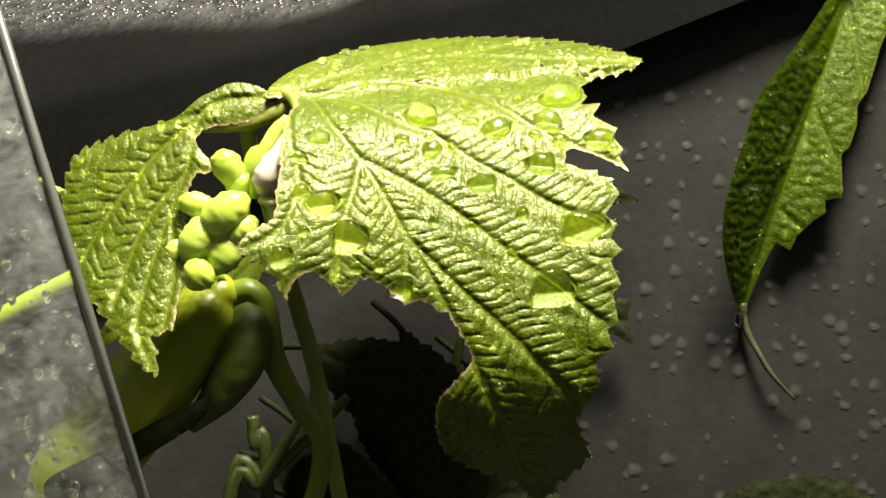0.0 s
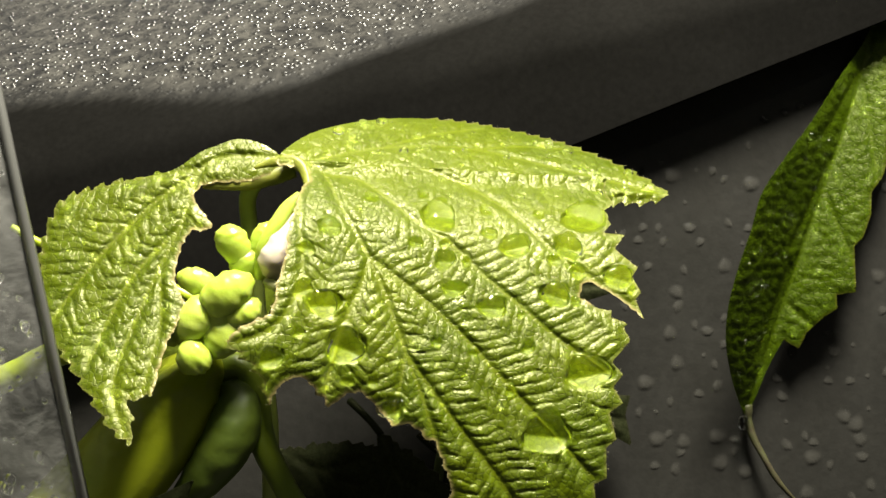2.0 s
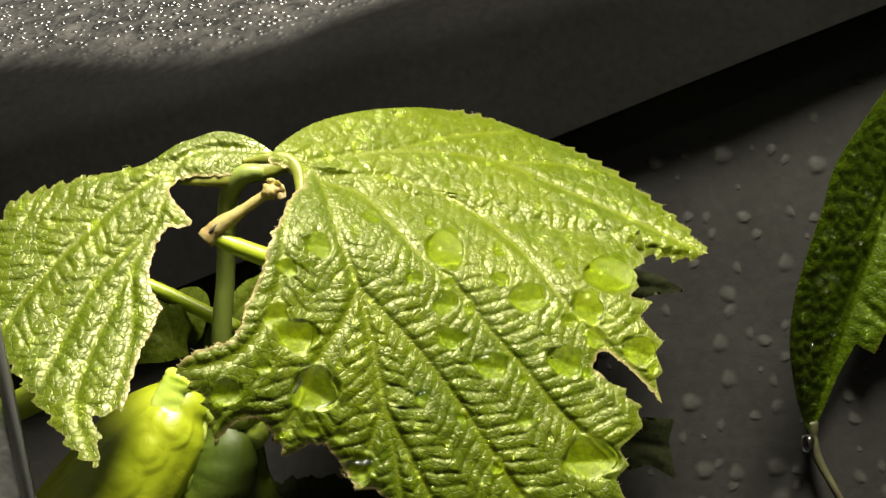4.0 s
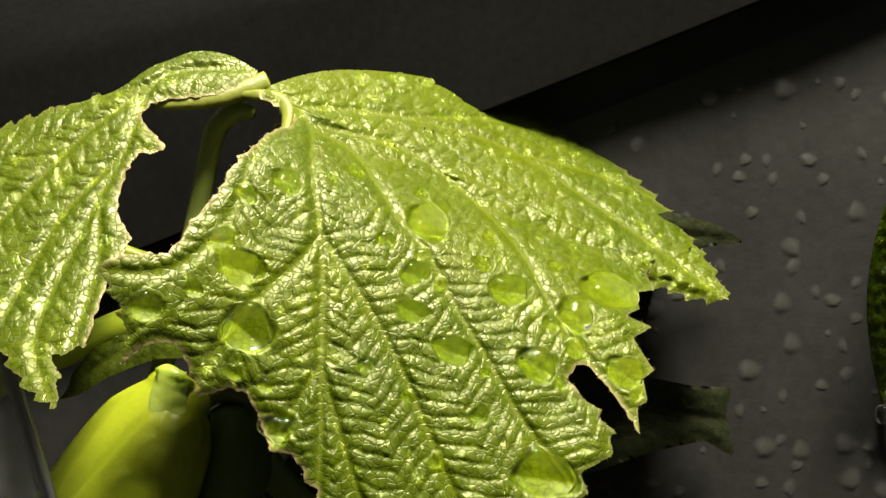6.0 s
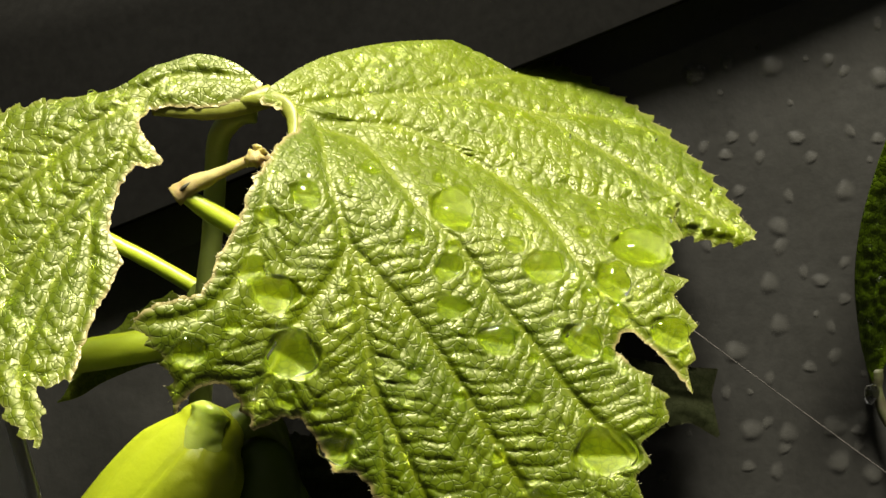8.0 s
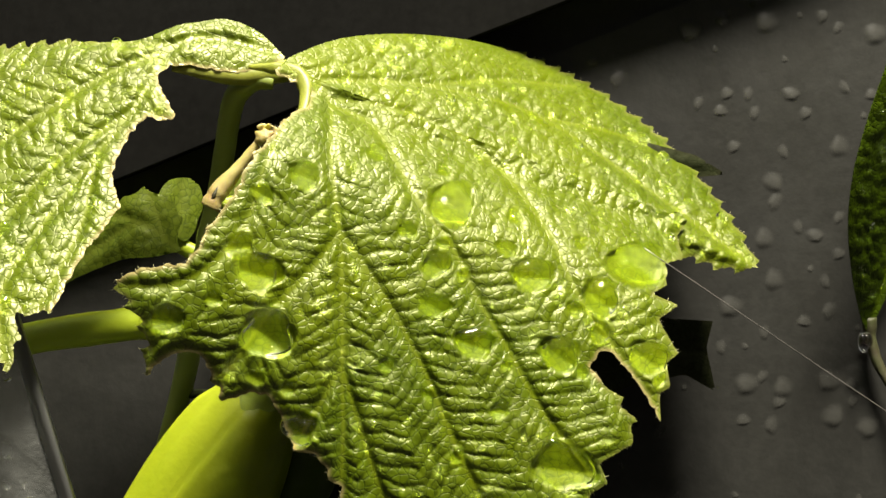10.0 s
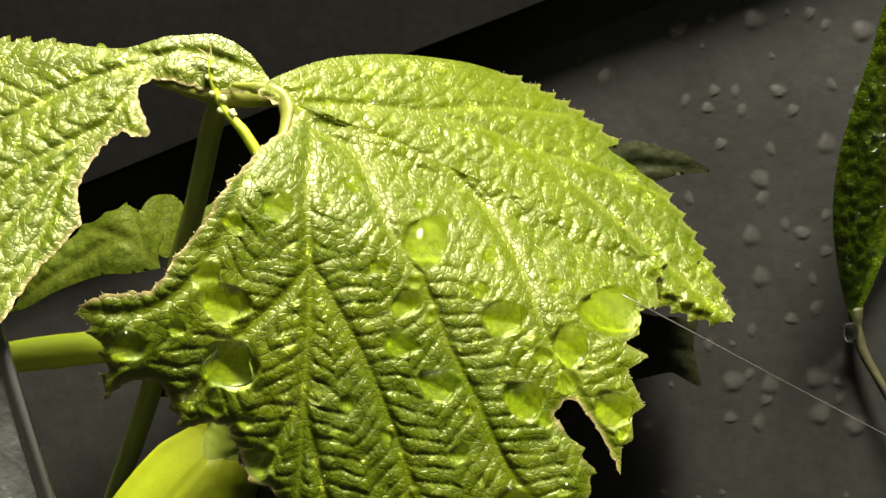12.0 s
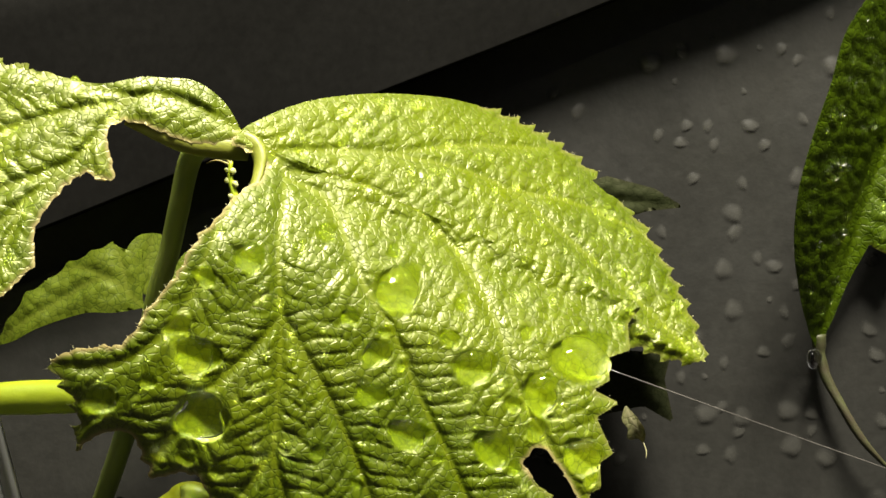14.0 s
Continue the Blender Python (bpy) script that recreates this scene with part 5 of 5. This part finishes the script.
    walk(pod, [(t, pose(x, y, z, -90, lean, 0) @ Matrix.Rotation(radians(turn), 4, "Y")) for t, x, y, z, lean, turn in (
        (0, -0.0414, 0.1273, 0.1857, 38, 40),
        (0.5, -0.0386, 0.1285, 0.1833, 38, 40),
        (1.5, -0.0369, 0.1280, 0.1931, 40, 40),
        (3, -0.0365, 0.1393, 0.1921, 38, 36),
        (5.5, -0.0338, 0.1446, 0.1855, 32, 8),
        (6.5, -0.0369, 0.1496, 0.1841, 28, 4),
        (7, -0.0366, 0.1493, 0.1837, 29, 3),
        (7.5, -0.0309, 0.1488, 0.1810, 32, 0),
        (7.7, -0.0295, 0.1488, 0.1790, 32, 0),
        (10, -0.0230, 0.1579, 0.1741, 28, -6),
        (11, -0.0222, 0.1582, 0.1703, 28, -8),
        (12, -0.0257, 0.1581, 0.1675, 30, -8),
        (13, -0.0257, 0.1572, 0.1659, 30, -8),
        (14, -0.0253, 0.1566, 0.1637, 30, -8),
    )])
    walk(buds, [
        (0, pose(-0.0391, 0.1155, 0.1972, -90, 0, 0)),
        (0.5, pose(-0.0355, 0.1116, 0.1952, -90, 0, 0)),
        (1, pose(-0.0345, 0.1082, 0.1991, -90, 0, 0)),
        (1.5, pose(-0.0343, 0.1160, 0.2015, -90, 2, 0)),
        (2, pose(-0.0329, 0.1222, 0.2032, -90, 4, 0)),
        (2.5, pose(-0.0339, 0.1288, 0.2027, -90, 6, 0)),
        (3, pose(-0.0326, 0.1365, 0.2014, -90, 8, 0)),
        (5.5, pose(-0.0281, 0.1528, 0.1553, -90, 20, 0)),
        (6.5, pose(-0.0289, 0.1599, 0.1470, -90, 30, 0)),
        (7.5, pose(-0.0226, 0.1600, 0.1463, -90, 30, 0)),
        (10, pose(-0.0217, 0.1585, 0.1449, -90, 30, 0)),
        (14, pose(-0.0217, 0.1572, 0.1370, -90, 30, 0)),
    ])
    walk(withered, [
        (0, pose(-0.0292, 0.1365, 0.2039, -90, 30, 0)),
        (1.5, pose(-0.0225, 0.1326, 0.2122, -90, 30, 0)),
        (3, pose(-0.0277, 0.1314, 0.2155, -90, 52, 0)),
        (5.5, pose(-0.0303, 0.1524, 0.2089, -90, 38, 0)),
        (6.5, pose(-0.0289, 0.1593, 0.2111, -90, 30, 0)),
        (7, pose(-0.0292, 0.1590, 0.2103, -90, 40, 0)),
        (7.5, pose(-0.0317, 0.1520, 0.2087, -90, 62, 0)),
        (7.7, pose(-0.0319, 0.1519, 0.2080, -90, 62, 0)),
        (10, pose(-0.0273, 0.1505, 0.1992, -90, 34, 0)),
        (11, pose(-0.0267, 0.1508, 0.1961, -90, 34, 0)),
        (11.5, pose(-0.0253, 0.1510, 0.1949, -90, 34, 0)),
        (12, pose(-0.0287, 0.1486, 0.1896, -90, 34, 0)),
        (12.5, pose(-0.0292, 0.1476, 0.1893, -90, 34, 0)),
        (14, pose(-0.0286, 0.1471, 0.1865, -90, 34, 0)),
    ])
    walk(spray, [
        (0, pose(-0.0252, 0.1381, 0.1923, -90, -30, 0)),
        (3, pose(-0.0190, 0.1541, 0.2030, -90, -30, 0)),
        (5.5, pose(-0.0117, 0.1474, 0.2012, -90, -30, 0)),
        (7.5, pose(-0.0158, 0.1545, 0.1994, -90, -30, 0)),
        (10, pose(-0.0100, 0.1520, 0.1890, -90, -50, 0)),
        (10.5, pose(-0.0286, 0.1510, 0.1949, -90, -56, 0)),
        (11, pose(-0.0253, 0.1502, 0.1967, -90, -30, 0)),
        (11.5, pose(-0.0224, 0.1504, 0.1970, -90, -10, 0)),
        (12, pose(-0.0201, 0.1491, 0.2043, -90, -32, 0)),
        (12.5, pose(-0.0166, 0.1522, 0.2027, -90, -30, 0)),
        (14, pose(-0.0152, 0.1538, 0.1969, -90, -30, 0)),
    ])
    walk(side_stem, [
        (0, pose(-0.0680, 0.1356, 0.1880, -90, -26, 0)),
        (1.5, pose(-0.0627, 0.1323, 0.1962, -90, -26, 0)),
        (3, pose(-0.0606, 0.1472, 0.1907, -90, -26, 0)),
        (5.5, pose(-0.0426, 0.1567, 0.1941, -90, -22, 0)),
        (6.5, pose(-0.0439, 0.1637, 0.1919, -90, -22, 0)),
        (7, pose(-0.0436, 0.1634, 0.1910, -90, -20, 0)),
        (7.5, pose(-0.0378, 0.1638, 0.1901, -90, -9, 0)),
        (7.7, pose(-0.0368, 0.1637, 0.1888, -90, -9, 0)),
        (10, pose(-0.0385, 0.1623, 0.1830, -90, -7, 0)),
        (11, pose(-0.0392, 0.1626, 0.1804, -90, -7, 0)),
        (12, pose(-0.0405, 0.1625, 0.1795, -90, -6, 0)),
        (13, pose(-0.0401, 0.1616, 0.1787, -90, -4, 0)),
        (14, pose(-0.0390, 0.1610, 0.1778, -90, -1, 0)),
    ])
    walk(shoot, [
        (0, pose(-0.0493, 0.1365, 0.1902, -90, 25, 0)),
        (3, pose(-0.0443, 0.1527, 0.2068, -90, 25, 0)),
        (5.5, pose(-0.0448, 0.1635, 0.2030, -90, 22, 0)),
        (6.5, pose(-0.0479, 0.1704, 0.2012, -90, 20, 0)),
        (7, pose(-0.0475, 0.1701, 0.2006, -90, 22, 0)),
        (7.5, pose(-0.0450, 0.1705, 0.2021, -90, 28, 0)),
        (7.7, pose(-0.0449, 0.1704, 0.2010, -90, 28, 0)),
        (10, pose(-0.0462, 0.1690, 0.1983, -90, 25, 0)),
        (10.5, pose(-0.0452, 0.1691, 0.1909, -90, 25, 0)),
        (11, pose(-0.0407, 0.1693, 0.1852, -90, 25, 0)),
        (14, pose(-0.0379, 0.1677, 0.1771, -90, 25, 0)),
    ])
    walk(tendril, [
        (0, pose(-0.0769, 0.1444, 0.2051, -90, 0, 0)),
        (1.5, pose(-0.0717, 0.1407, 0.2142, -90, 0, 0)),
        (3, pose(-0.0721, 0.1594, 0.2146, -90, 0, 0)),
        (5.5, pose(-0.0880, 0.1589, 0.2127, -90, 0, 0)),
        (7.5, pose(-0.0865, 0.1681, 0.2087, -90, 0, 0)),
        (10, pose(-0.0872, 0.1666, 0.2077, -90, 0, 0)),
        (14, pose(-0.0837, 0.1653, 0.2046, -90, 0, 0)),
    ])
    walk(scrap, [
        (0, pose(0.0006, 0.1500, 0.2057, -90, 0, 0)),
        (1.5, pose(0.0057, 0.1550, 0.2135, -90, 5, 0)),
        (3, pose(0.0084, 0.1600, 0.2065, -90, 10, 0)),
        (5.5, pose(0.0076, 0.1600, 0.1978, -90, 20, 0)),
        (7.5, pose(0.0086, 0.1600, 0.1912, -90, 20, 0)),
        (10, pose(0.0133, 0.1600, 0.1839, -90, 20, 0)),
        (12, pose(0.0174, 0.1580, 0.1806, -90, 25, 0)),
        (12.5, pose(0.0226, 0.1500, 0.1772, -90, 28, 0)),
        (13, pose(0.0266, 0.1400, 0.1762, -90, 30, 0)),
        (13.5, pose(0.0276, 0.1370, 0.1764, -90, 30, 0)),
        (14, pose(0.0289, 0.1370, 0.1771, -90, 36, 0)),
    ])
    walk(thread, [
        (0, pose(0.1265, 0.1550, 0.1407, -90, 35, 0)),
        (3, pose(0.1023, 0.1550, 0.1757, -90, 35, 0)),
        (5.5, pose(0.0722, 0.1550, 0.1797, -90, 35, 0)),
        (6.5, pose(0.0591, 0.1550, 0.1813, -90, 35, 0)),
        (7, pose(0.0480, 0.1550, 0.1855, -90, 36, 0)),
        (7.5, pose(0.0249, 0.1550, 0.1947, -90, 35, 0)),
        (7.7, pose(0.0243, 0.1550, 0.1952, -90, 35, 0)),
        (10, pose(0.0268, 0.1550, 0.1929, -90, 32, 0)),
        (11, pose(0.0272, 0.1550, 0.1883, -90, 31, 0)),
        (12, pose(0.0258, 0.1550, 0.1866, -90, 27, 0)),
        (12.5, pose(0.0269, 0.1550, 0.1864, -90, 25, 0)),
        (13.5, pose(0.0276, 0.1550, 0.1836, -90, 21.4, 0)),
        (14, pose(0.0278, 0.1550, 0.1822, -90, 20, 0)),
    ])
    walk(young, [
        (0, pose(-0.0508, 0.1435, 0.1802, -90, 0, 0)),
        (3, pose(-0.0401, 0.1525, 0.1957, -90, 0, 0)),
        (5.5, pose(-0.0355, 0.1558, 0.1918, -90, 0, 0)),
        (7.5, pose(-0.0325, 0.1650, 0.1848, -90, 0, 0)),
        (10, pose(-0.0362, 0.1635, 0.1929, -90, 0, 0)),
        (10.5, pose(-0.0366, 0.1636, 0.1905, -90, 0, 0)),
        (11, pose(-0.0375, 0.1638, 0.1899, -90, 0, 0)),
        (12, pose(-0.0369, 0.1637, 0.1902, -90, 2, 0)),
        (13, pose(-0.0360, 0.1628, 0.1900, -90, 4, 0)),
        (14, pose(-0.0352, 0.1622, 0.1900, -90, 4, 0)),
    ])
    walk(sheet, [
        (0, pose(-0.0483, 0.0985, 0.1543, -90, -17, 0)),
        (0.5, pose(-0.0470, 0.0946, 0.1625, -90, -16, 0)),
        (1, pose(-0.0494, 0.0932, 0.1692, -90, -14, 0)),
        (1.5, pose(-0.0501, 0.1010, 0.1733, -90, -13, 0)),
        (2, pose(-0.0514, 0.1092, 0.1752, -90, -12, 0)),
        (3, pose(-0.0519, 0.1175, 0.1803, -90, -10.5, 0)),
        (5.5, pose(-0.0472, 0.1308, 0.1753, -90, -16, 0)),
        (6.5, pose(-0.0485, 0.1399, 0.1713, -90, -18, 0)),
        (7.5, pose(-0.0480, 0.1400, 0.1713, -90, -15, 0)),
        (10, pose(-0.0429, 0.1385, 0.1641, -90, -17, 0)),
        (11, pose(-0.0418, 0.1388, 0.1596, -90, -17, 0)),
        (12, pose(-0.0432, 0.1387, 0.1637, -90, -17, 0)),
        (13, pose(-0.0421, 0.1378, 0.1678, -90, -15, 0)),
        (14, pose(-0.0432, 0.1372, 0.1689, -90, -15, 0)),
    ])
    walk(hanging, [
        (0, pose(0, 0.175, 0, -90, 0, 0)),
        (1.5, pose(-0.0003, 0.175, -0.0015, -90, 0, 0)),
        (3, pose(-0.0008, 0.175, -0.0004, -90, 0, 0)),
        (7.5, pose(-0.0008, 0.175, 0.0005, -90, 0, 0)),
        (12.5, pose(-0.0011, 0.175, 0.0028, -90, 0, 0)),
        (14, pose(-0.0022, 0.175, 0.0036, -90, 0, 0)),
    ])


motions()
